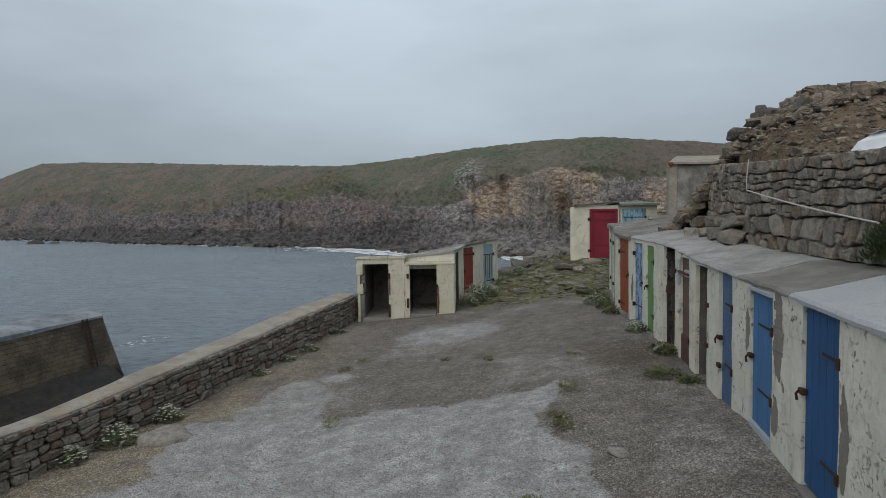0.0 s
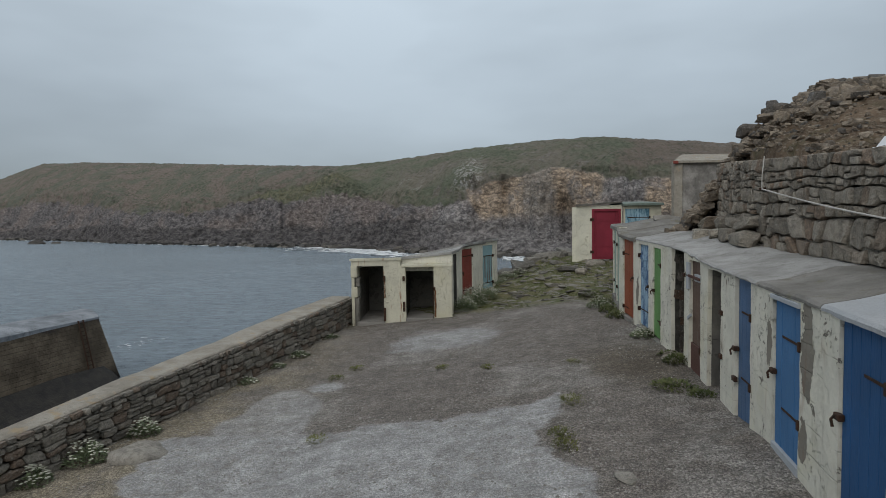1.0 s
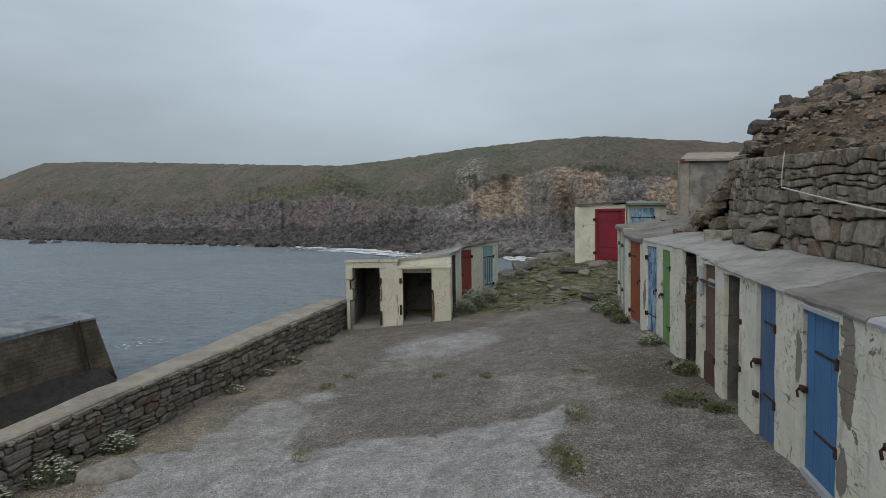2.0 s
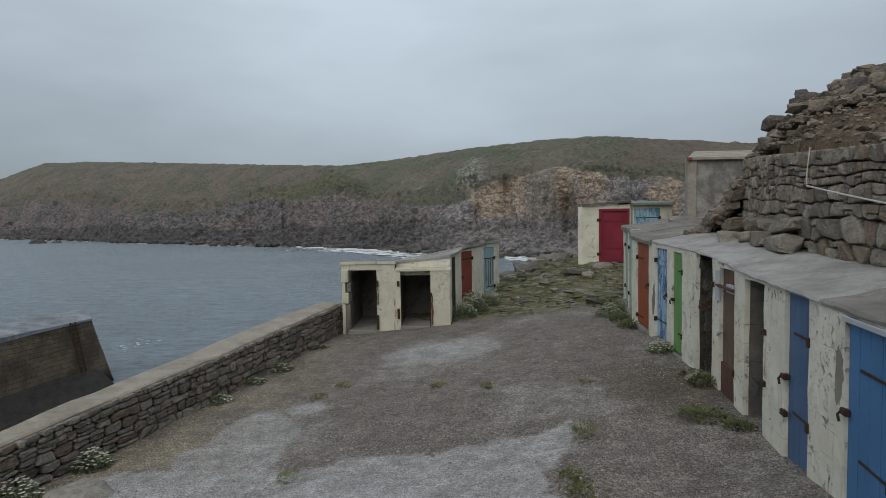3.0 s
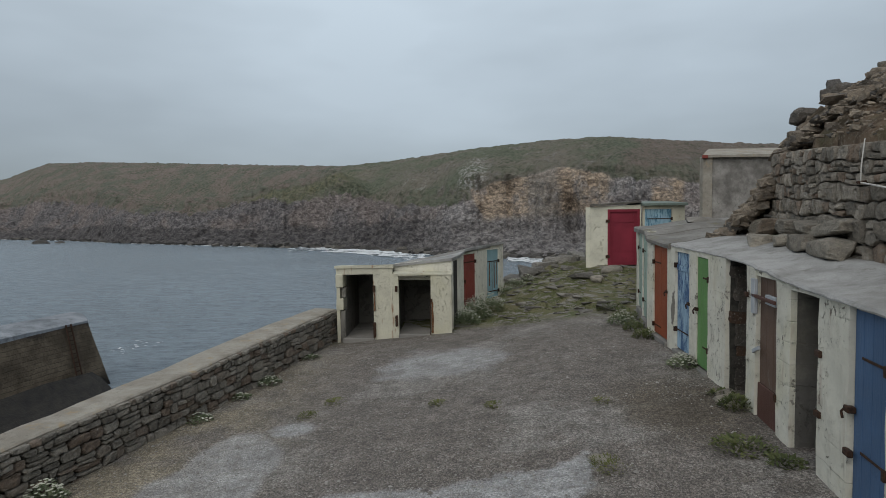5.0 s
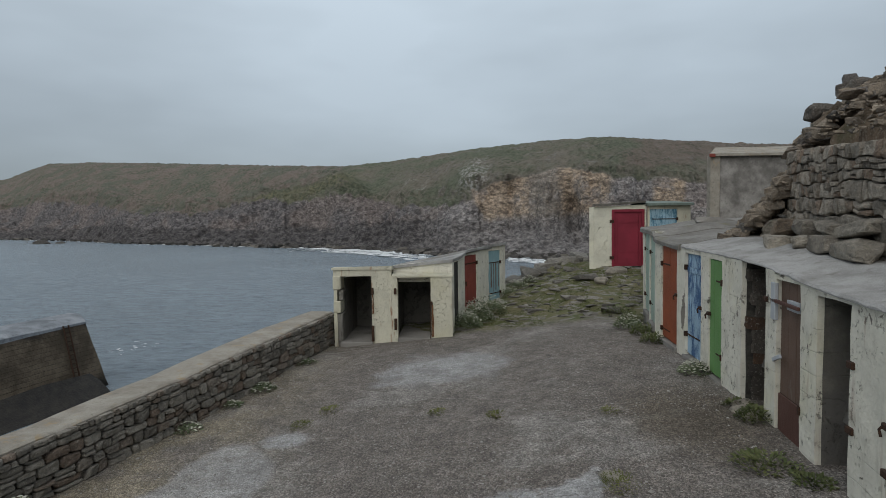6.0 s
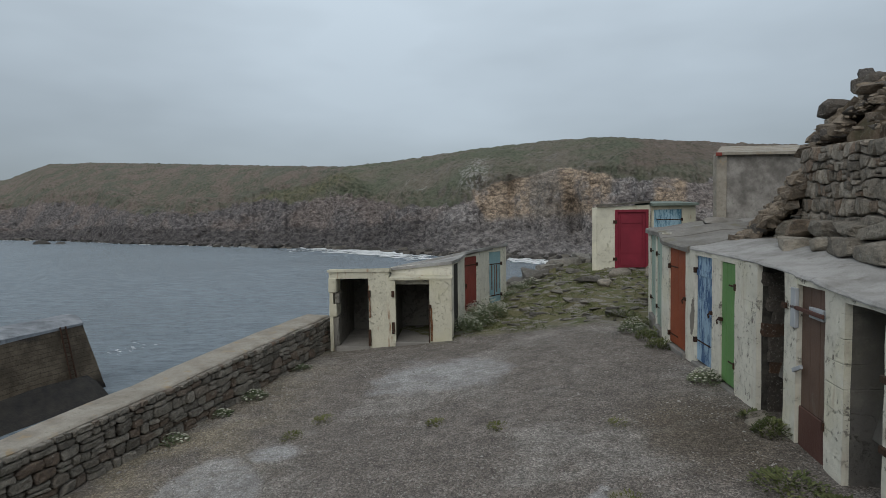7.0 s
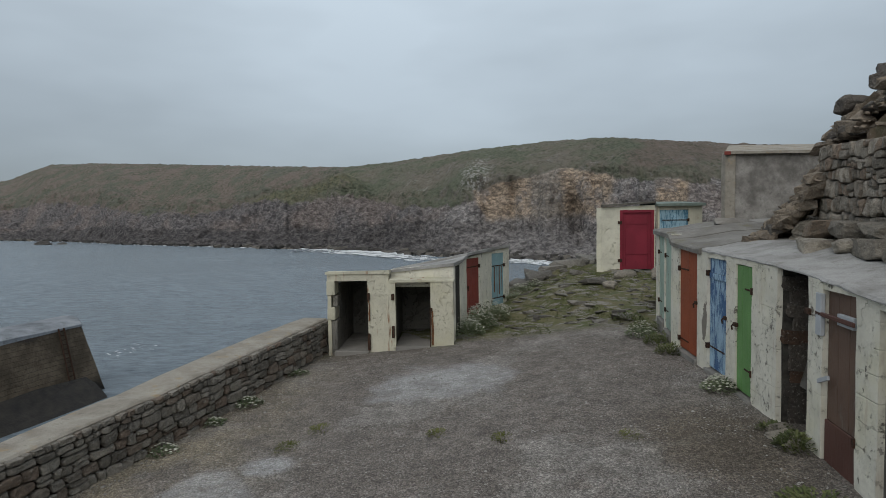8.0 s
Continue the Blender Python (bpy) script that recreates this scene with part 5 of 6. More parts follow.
def build_side_shed():
    shed = thing("row_of_sheds", (0.9, 22.8, -0.4), "whitewashed lean-to sheds with red and turquoise doors", "shed")
    head = {1: (-0.45, 1.40), 3: (-0.32, 1.42), 5: (-0.45, 1.44)}
    tops = [1.46, 1.47, 1.49, 1.47, 1.50, 1.55, 1.59, 1.61]
    for k in range(len(SIDE) - 1):
        a, b = SIDE[k + 1], SIDE[k]
        m, wide = along(a, b)
        if k in head:
            z0, z1 = head[k]
            wall_panel(shed, a, b, z1, lambda f, k=k: tops[k + 1] + (tops[k] - tops[k + 1]) * f, M_WHITE, 0.18)
            if k == 1:
                plank_door(shed, a, b, z0, z1, M_TAR, 3, 0.02, (), 0, False, "black tarred boarded door")
            if k == 3:
                plank_door(shed, a, b, z0, z1, M_REDSHED, 4, 0.03, (0.15, 0.85), 0, True, "brick red boarded door", strap=0.9)
            if k == 5:
                d = plank_door(shed, a, b, z0, z1, M_PALEBLUE, 5, 0.03, (0.22, 0.78), 0, False, "pale turquoise boarded door streaked with rust", strap=0.95)
                bm = bmesh.new()
                for q in range(4):
                    u = wide * (0.12 + 0.2 * q)
                    box(bm, m, (u, u + 0.02 + 0.02 * (q % 2)), (-0.03, -0.018), (z0 + 0.62 - 0.1 * (q % 3), z0 + 1.44), 0.002)
                part("rust_run", bm, M_RUST, d, "rust runs below the hinge")
        else:
            wall_panel(shed, a, b, -1.0, lambda f, k=k: tops[k + 1] + (tops[k] - tops[k + 1]) * f, M_WHITE, 0.2)
    # front of the lean-to above the open shed's ledge
    bm = bmesh.new()
    prism(bm, [(-1.40, 20.12), (0.17, 20.06), (0.17, 20.24), (-1.40, 20.3)], 0.9, lambda x, y: 1.47 + (x - 0.2) * 0.085)
    worn(bm, 0.2, 0.01, 4)
    part("wall", bm, M_WHITE, shed, "grey-white gable above the ledge")
    for poly, lo, hi, label in (
            ([(-1.95, 20.1), (0.22, 20.0), (0.42, 20.9), (0.60, 22.4), (-1.4, 22.9)], lambda x, y: lean(x, y) - 0.075, lambda x, y: lean(x, y), "cracked concrete roof slab"),
            ([(-1.6, 22.3), (0.58, 22.2), (0.99, 23.2), (1.43, 24.5), (1.87, 25.15), (2.08, 25.66), (0.2, 26.0), (-1.5, 25.4)], lambda x, y: lean(x, y) - 0.03, lambda x, y: lean(x, y) + 0.05, "lichened concrete roof slab")):
        bm = bmesh.new()
        prism(bm, poly, lo, hi)
        worn(bm, 0.3, 0.012, 3)
        part("roof", bm, M_ROOF, shed, label)
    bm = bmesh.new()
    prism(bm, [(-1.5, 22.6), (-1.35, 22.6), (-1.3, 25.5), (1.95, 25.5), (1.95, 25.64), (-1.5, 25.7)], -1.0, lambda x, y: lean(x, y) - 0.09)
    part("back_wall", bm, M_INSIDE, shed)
    return shed


def build_red_hut():
    hut = thing("red_door_hut", (6.5, 27.5, 0.4), "small pale block hut with a crimson panelled door", "hut")
    y = 27.5
    rect_wall(hut, (7.56, y), (5.58, y), [(0.05, 1.29, -0.2, 2.80)], 0.0, lambda k: 2.98 - 0.06 * k, M_REDHUT, 0.2, "pale painted block wall")
    for a, b in (((5.62, y + 0.02), (6.15, y + 2.2)), ((6.15, y + 2.2), (8.0, y + 2.2))):
        wall_panel(hut, b, a, 0.0, 2.9, M_REDHUT, 0.2)
    bm = bmesh.new()
    prism(bm, [(5.55, y - 0.12), (7.55, y - 0.12), (8.1, y + 2.3), (6.12, y + 2.3)], lambda x, yy: 2.93 + 0.06 * (x - 5.5), lambda x, yy: 3.0 + 0.06 * (x - 5.5))
    worn(bm, 0.25, 0.02, 3)
    part("roof", bm, M_DARKROOF, hut, "thin dark tarred roof")
    m, wide = along((7.51, y), (6.27, y))
    bm = bmesh.new()
    box(bm, m, (0.09, wide - 0.09), (-0.08, -0.05), (0.62, 2.72))
    door = part("door", bm, M_RED, hut, "crimson panelled door with scuff marks")
    for w0, w1 in ((0.72, 1.08), (1.18, 2.2), (2.3, 2.62)):
        bm = bmesh.new()
        box(bm, m, (0.22, wide - 0.22), (-0.055, -0.035), (w0, w1), 0.012)
        part("panel", bm, M_RED, door)
    for u0, u1, w0, w1, name in ((0.0, 0.09, 0.5, 2.8, "frame_post"), (wide - 0.09, wide, 0.5, 2.8, "frame_post"), (0.09, wide - 0.09, 2.72, 2.8, "frame_head")):
        bm = bmesh.new()
        box(bm, m, (u0, u1), (-0.09, 0.015), (w0, w1), 0.008)
        part(name, bm, M_RED, door)
    for z in (2.35, 0.95):
        bm = bmesh.new()
        box(bm, m, (wide - 0.06, wide + 0.08), (-0.01, 0.03), (z - 0.05, z + 0.05), 0.01)
        part("hinge", bm, M_IRON, door, "rusted iron hinge")
    bm = bmesh.new()
    box(bm, m, (-0.15, wide + 0.1), (-0.2, 0.22), (0.1, 0.55), 0.03)
    part("step", bm, M_RENDER, hut, "low concrete step")
    return hut


def build_blue_hut():
    hut = thing("blue_door_hut", (8.4, 27.3, 0.6), "small cream hut with a light blue door and green roof", "hut")
    y = 27.32
    rect_wall(hut, (9.2, y), (7.60, y), [(0.5, 1.54, 0.9, 2.80)], 0.3, 2.93, M_CREAM, 0.2, "cream painted wall")
    wall_panel(hut, (9.2, y + 2.0), (9.2, y), 0.3, 2.9, M_CREAM, 0.2)
    bm = bmesh.new()
    prism(bm, [(7.55, y - 0.18), (9.27, y - 0.18), (9.27, y + 2.1), (7.55, y + 2.1)], 2.93, lambda x, yy: 3.03 + 0.05 * (yy - y))
    worn(bm, 0.3, 0.012, 3)
    part("roof", bm, M_GREENROOF, hut, "green felted slab roof")
    plank_door(hut, (8.70, y), (7.66, y), 0.9, 2.80, M_FADED, 6, 0.03, (0.8,), 0, True, "faded light blue boarded door", strap=0.9)
    return hut


def build_grey_hut():
    hut = thing("grey_concrete_hut", (9.5, 23.4, 2.2), "unpainted grey concrete hut with a flat roof", "hut")
    y = 23.4
    wall_panel(hut, (11.6, y + 0.06), (8.62, y + 0.06), 1.9, 4.44, M_GREYHUT, 0.2, "bare stained concrete wall")
    bm = bmesh.new()
    box(bm, Matrix.Identity(4), (8.32, 8.64), (y - 0.02, y + 0.25), (1.9, 4.44), 0.02)
    worn(bm, 0.2, 0.012, 4)
    part("pilaster", bm, M_COPING, hut, "pale corner pilaster")
    wall_panel(hut, (8.36, y + 0.2), (9.6, y + 2.6), 1.9, 4.44, M_GREYHUT, 0.2)
    bm = bmesh.new()
    prism(bm, [(8.27, y - 0.12), (11.7, y - 0.12), (13, y + 2.7), (9.6, y + 2.7)], lambda x, yy: 4.42 + 0.17 * (yy - y), lambda x, yy: 4.5 + 0.17 * (yy - y))
    worn(bm, 0.3, 0.01, 3)
    part("roof", bm, M_COPING, hut, "pale concrete roof slab")
    bm = bmesh.new()
    box(bm, Matrix.Identity(4), (8.255, 8.44), (y - 0.135, y - 0.1), (4.37, 4.48), 0.01)
    part("painted_corner", bm, M_REDSHED, hut, "flaking red paint on the roof's corner")
    return hut


build_open_shed()
build_side_shed()
build_red_hut()
build_blue_hut()
build_grey_hut()


# ---- pier ----
def build_pier():
    pier = thing("pier", (-36, 55, SEA_Z), "dark battered masonry pier with a wet deck", "pier")
    top, low = -6.75, SEA_Z - 1.0
    ax, ay = Vector((-33.9, 58.4)), Vector((-36.9, 44.0))          # harbour side at deck level
    side = (ay - ax).normalized()
    bx = Vector((-38.8, 61.2))
    bm = bmesh.new()
    n = 16
    length = 40.0
    out = Vector((-side.y, side.x))          # away from the pier, towards the quay
    if out.x < 0:
        out = -out
    end = -side
    deck = [ax - end * 0.0, ax + side * length, bx + side * length, bx]
    foot = [deck[0] + out * 1.3 + end * 1.4, deck[1] + out * 1.3, deck[2] - out * 1.3, deck[3] - out * 1.3 + end * 1.4]
    a = [bm.verts.new((p.x, p.y, low)) for p in foot]
    b = [bm.verts.new((p.x, p.y, top)) for p in deck]
    for k in range(4):
        bm.faces.new((a[k], a[(k + 1) % 4], b[(k + 1) % 4], b[k]))
    bm.faces.new(b)
    worn(bm, 1.2, 0.1, 0.8)
    part("body", bm, M_PIERWALL, pier, "dark weed-stained masonry")
    bm = bmesh.new()
    lines = []
    for k in range(9):
        f = k / 8
        p0, p1 = deck[0].lerp(deck[3], f), deck[1].lerp(deck[2], f)
        bulge = end * (0.9 * math.sin(f * math.pi))          # the head is slightly rounded
        z = top + 0.2 + 0.42 * math.sin(f * math.pi) ** 0.7
        lines.append([bm.verts.new((q.x, q.y, h)) for q, h in ((p0 + bulge, top - 0.3), (p0 + bulge, z - 0.06), (p0 + bulge - end * 0.1, z), (p0 + side * length * 0.3, z), (p1, z), (p1, top - 0.3))])
    for a, b in zip(lines, lines[1:]):
        for k in range(5):
            bm.faces.new((a[k], a[k + 1], b[k + 1], b[k]))
    bm.faces.new(lines[0])
    bm.faces.new(lines[-1][::-1])
    worn(bm, 1.5, 0.05, 0.7)
    part("deck", bm, M_PIERTOP, pier, "wet pale concrete deck")
    bm = bmesh.new()
    toe = [bm.verts.new((p.x, p.y, z)) for p, z in ((foot[0] - end * 2.6, -10.9), (foot[1], -10.9), (foot[1] + out * 3.6, low), (foot[0] + out * 3.6 - end * 2.6, low), (foot[0] - out * 0.3 - end * 2.6, low), (foot[1] - out * 0.3, low))]
    for ids in ((0, 1, 2, 3), (0, 4, 5, 1), (0, 3, 4), (1, 5, 2), (3, 2, 5, 4)):
        bm.faces.new([toe[k] for k in ids])
    worn(bm, 1.0, 0.25, 0.7)
    part("footing", bm, M_WEEDFOOT, pier, "black weed-covered footing")
    lad = ax + side * 2.3
    bm = bmesh.new()
    for off in (-0.28, 0.28):
        p = lad + side * off
        rod(bm, [(p.x + out.x * 0.12, p.y + out.y * 0.12, top + 0.25), (p.x + out.x * 1.3, p.y + out.y * 1.3, low + 1.5)], 0.07)
    for k in range(14):
        f = k / 14
        z = top + (low + 1.5 - top) * f
        p, q = lad + side * 0.28 + out * (0.12 + 1.18 * f), lad - side * 0.28 + out * (0.12 + 1.18 * f)
        rod(bm, [(p.x, p.y, z), (q.x, q.y, z)], 0.045)
    part("ladder", bm, M_IRON, pier, "dark iron ladder fixed to the masonry")


def pier_material():
    n = Nodes("weedy_masonry")
    col = n.mix(n.ramp(n.noise(0.6, 7, 0.65), 0.35, 0.65), (0.085, 0.067, 0.048), (0.165, 0.132, 0.095))
    wet = n.ramp(n.calc("ADD", n.xyz("Z"), n.calc("MULTIPLY", n.noise(0.5, 5), 2.4)), -10.0, -11.4)
    col = n.mix(wet, col, (0.012, 0.012, 0.012))
    black = n.ramp(n.calc("ADD", n.xyz("Z"), n.calc("MULTIPLY", n.noise(0.45, 6, 0.65), 3.0)), -5.7, -4.9)
    col = n.mix(black, col, (0.035, 0.03, 0.028))
    z = n.calc("FRACT", n.calc("ADD", n.calc("MULTIPLY", n.xyz("Z"), 2.6), n.calc("MULTIPLY", n.noise(0.8, 3), 0.5)))
    joint = n.ramp(n.calc("ABSOLUTE", n.calc("SUBTRACT", z, 0.5)), 0.0, 0.07, 1, 0)
    col = n.mix(n.calc("MULTIPLY", n.calc("MULTIPLY", joint, n.ramp(n.noise(1.1, 4), 0.35, 0.55)), 0.65), col, (0.04, 0.034, 0.027))
    col = n.mix(n.ramp(n.noise(3, 7, 0.7), 0.5, 0.7, 0, 0.5), col, (0.04, 0.034, 0.026))
    n.bump(n.calc("SUBTRACT", n.noise(3, 6, 0.7), n.calc("MULTIPLY", joint, 0.35)), 0.12)
    return n.done(col, 0.85, spec=0.2)


M_PIERWALL = pier_material()
M_WEEDFOOT = plain("black_weed", (0.012, 0.011, 0.01), (0.035, 0.03, 0.024), 1.5, 0.7, depth=0.1)
build_pier()

# ---- boulders and rubble ----
def build_boulders():
    spots = [  # x, y, z, length, depth, height, turn
        (5.08, 11.4, 2.18, 0.8, 0.45, 0.4, 1.35), (5.2, 12.2, 2.22, 0.7, 0.5, 0.36, 1.3), (5.3, 12.85, 2.2, 0.62, 0.5, 0.34, 1.2), (5.3, 13.6, 2.2, 0.8, 0.55, 0.32, 1.2),
        (5.25, 11.6, 2.5, 0.9, 0.45, 0.3, 1.35), (5.5, 12.6, 2.5, 0.85, 0.45, 0.34, 1.25), (5.75, 13.6, 2.5, 0.9, 0.5, 0.4, 1.2), (5.9, 14.5, 2.45, 0.8, 0.6, 0.42, 1.1),
        (5.08, 8.7, 2.25, 0.6, 0.3, 0.46, 1.5), (5.0, 7.85, 2.22, 0.75, 0.3, 0.48, 1.5), (5.2, 9.6, 2.2, 0.55, 0.25, 0.36, 1.4), (5.3, 10.3, 2.2, 0.55, 0.25, 0.3, 1.4),
        (6.2, 15.4, 2.4, 0.9, 0.6, 0.5, 1.0), (6.45, 16.1, 2.4, 0.8, 0.6, 0.45, 0.6), (6.0, 15.2, 2.2, 0.6, 0.5, 0.28, 0.9), (6.9, 16.7, 2.5, 0.9, 0.7, 0.5, 0.4)]
    for k, (x, y, z, a, b, c, turn) in enumerate(spots):
        bm = Soup()
        boulder_bm(bm, (x + 0.17, y, z - 0.03 if z < 2.35 else z - 0.1), (a * 1.15, b * 1.0, c * 0.76), k + 3, turn, level=4)
        solo("boulder", bm, M_BOULDER, "large grey granite boulder at the wall's foot" if k % 3 else "rounded brown-grey granite boulder on the roof slab", "boulder", group="boulders at the foot of the retaining wall")


def build_lumps():
    """Broken concrete where the roofs meet the platform."""
    for k, (x, y, a, b, c) in enumerate([(6.5, 18.4, 1.1, 0.5, 0.16), (7.2, 18.9, 0.8, 0.5, 0.14), (7.7, 19.4, 0.7, 0.5, 0.12)]):
        bm = Soup()
        z = max(float(mound_z(np.array(x), np.array(y))), roof_front(min(y, 20)) + 0.16)
        boulder_bm(bm, (x, y, z - c * 0.1), (a * 1.3, b * 1.3, c * 1.3), k + 400, 0.5, 0.18, level=2)
        solo("concrete_lump", bm, M_RENDER, "broken grey concrete lump on the platform", "lump", group="broken concrete on the platform")


def heap_line(k):
    """The edge of the rubble heap, from the wall's end up to the crest."""
    return 6.75 + 2.6 * k, 16.35 + 0.25 * k, 3.62 + 2.0 * k


def build_rubble():
    r2 = random.Random(21)
    bm = Soup()
    for k in range(8200):
        if k < 4200:
            f = r2.random()
            x, y, _ = heap_line(f)
            x += abs(r2.gauss(0, 0.8)) + 0.35
            y += r2.uniform(-3.4, 0.7)
        else:
            x, y = r2.uniform(5.8, 13), r2.uniform(6, 17.2)
        size = min(0.4, 0.05 * math.exp(r2.gauss(0.5, 0.6)))
        if k >= 4200:
            size *= 0.6
        z = float(mound_z(np.array(x), np.array(y))) + size * 0.15
        if z < 2.6:
            continue
        boulder_bm(bm, (x, y, z), (size * r2.uniform(1.0, 1.9), size, size * r2.uniform(0.5, 0.9)), k, r2.uniform(0, 6.3), 0.3, level=1)
    for k in range(420):            # fallen stones banked against the end of the wall
        f, off = r2.random(), r2.random() ** 1.4 * 1.15
        x, y = 6.3 + 0.9 * f - 0.75 * off, 14.9 + 1.5 * f + 0.55 * off
        size = r2.uniform(0.1, 0.34)
        z = 2.12 + r2.uniform(0.75, 1.0) * 1.25 * (1 - off / 1.15) ** 1.3
        boulder_bm(bm, (x, y, z), (size * 1.5, size, size * 0.75), k + 900, r2.uniform(0, 6.3), level=1)
    for k in range(150):            # broken stones between wall end and platform
        x, y = r2.uniform(6.1, 8.2), r2.uniform(15.6, 18.4)
        size = r2.uniform(0.12, 0.45)
        z = float(mound_z(np.array(x), np.array(y))) + size * 0.12
        boulder_bm(bm, (x, y, z), (size * 1.5, size, size * 0.7), k + 1700, r2.uniform(0, 6.3), 0.3, level=1)
    solo("rubble", bm, M_RUBBLE, "loose brown and grey stones over the earth bank", "rubble", kind="stuff")
    big = [  # x, y, z, length, depth, height, turn
        (7.82, 16.5, 4.58, 0.74, 0.5, 0.4, 0.1), (8.4, 16.5, 5.06, 0.66, 0.55, 0.5, 0.5), (8.28, 16.45, 5.26, 0.3, 0.3, 0.26, 0.9), (9.38, 16.5, 5.6, 0.34, 0.3, 0.28, 0.2), (9.14, 16.45, 5.46, 0.34, 0.3, 0.24, 0.7),
        (10.0, 16.5, 5.62, 0.55, 0.4, 0.26, 0.0), (8.75, 16.3, 5.12, 0.4, 0.36, 0.26, 0.4), (8.1, 16.2, 4.72, 0.36, 0.3, 0.22, 0.9), (7.62, 16.25, 4.3, 0.4, 0.36, 0.24, 0.3), (7.45, 16.1, 4.1, 0.36, 0.3, 0.2, 1.2), (8.6, 15.9, 4.85, 0.34, 0.3, 0.2, 0.1)]
    for k, (x, y, z, a, b, c, turn) in enumerate(big):
        bm = Soup()
        boulder_bm(bm, (x, y, z), (a, b, c), k + 7, turn, level=4)
        solo("rock", bm, M_DARKROCK if k < 3 else M_BOULDER, "dark angular rock on the rubble heap" if k < 3 else "angular grey rock in the rubble heap", "rock", group="rocks on the heap")



M_BOULDER = stone("boulder_granite", (0.27, 0.24, 0.197), (0.44, 0.395, 0.324), (0.33, 0.252, 0.183), 0.25)
M_PALESTONE = stone("pale_granite", (0.36, 0.335, 0.29), (0.44, 0.41, 0.36), (0.33, 0.3, 0.25), 0.3)
M_DARKROCK = stone("dark_slate_rock", (0.13, 0.125, 0.12), (0.22, 0.2, 0.185), (0.16, 0.14, 0.12), 0.15)
build_boulders()
build_lumps()
build_rubble()


# ---- plants ----
def leaf(soup, at, d, long, wide):
    """A folded leaf from at along d."""
    d = Vector(d).normalized()
    s = d.cross(Vector((0, 0, 1)))
    s = s.normalized() if s.length > 0.01 else Vector((1, 0, 0))
    n = s.cross(d)
    at, i = Vector(at), len(soup.verts)
    mid = at + d * long * 0.5 + n * wide * 0.4
    soup.verts += [at, at + d * long, mid + s * wide, mid - s * wide, at + d * long * 0.52]
    soup.faces += [(i, i + 4, i + 2), (i + 2, i + 4, i + 1), (i, i + 3, i + 4), (i + 4, i + 3, i + 1)]


def clump(name, at, radius, tall, leaves, material, label, category, group, size=(0.06, 0.018), petals=0, seed=1, wide=1.0):
    """A low plant: stems, leaves and, where petals are given, flower heads."""
    r2 = random.Random(seed)
    plant = thing(name, at, label, category, group)
    bm, base = Soup(), Vector(at)
    for _ in range(leaves):
        a, rr = r2.uniform(0, math.tau), math.sqrt(r2.random())
        h = tall * (1 - 0.75 * rr * rr) * r2.uniform(0.15, 1.0) * (0.7 + 0.5 * noise.noise((math.cos(a) * rr * 2 + seed, math.sin(a) * rr * 2, 0)))
        p = base + Vector((math.cos(a) * rr * radius, math.sin(a) * rr * radius * wide, max(0.0, h)))
        leaf(bm, p, (math.cos(a) + r2.gauss(0, 0.6), math.sin(a) + r2.gauss(0, 0.6), r2.uniform(0.0, 1.2)), size[0] * r2.uniform(0.6, 1.4), size[1] * r2.uniform(0.7, 1.3))
    tagged(part("foliage", bm, material, plant), kind="stuff")
    bm = bmesh.new()
    for _ in range(9):
        a = r2.uniform(0, math.tau)
        rr = r2.uniform(0.2, 0.8) * radius
        rod(bm, [base - Vector((0, 0, 0.03)), base + Vector((math.cos(a) * rr * 0.5, math.sin(a) * rr * 0.5, tall * 0.35)), base + Vector((math.cos(a) * rr, math.sin(a) * rr, tall * 0.6))], 0.006, 4)
    part("stems", bm, material, plant)
    if petals:
        bm = Soup()
        for k in range(petals * 2):
            a, rr = r2.uniform(0, math.tau), math.sqrt(r2.random())
            h = tall * (1.05 - 0.7 * rr * rr) * r2.uniform(0.75, 1.05)
            c = base + Vector((math.cos(a) * rr * radius, math.sin(a) * rr * radius * wide, h))
            for q in range(5):
                b = q / 5 * math.tau + k
                leaf(bm, c, (math.cos(b), math.sin(b), 0.35), 0.03, 0.012)
        tagged(part("blossom", bm, M_PETAL, plant, "small white flower heads"), kind="stuff")
    return plant


def gz(x, y):
    return float(ground_z(x, y))


def gh(x, y):
    return gz(x, y) + hump(x, y)


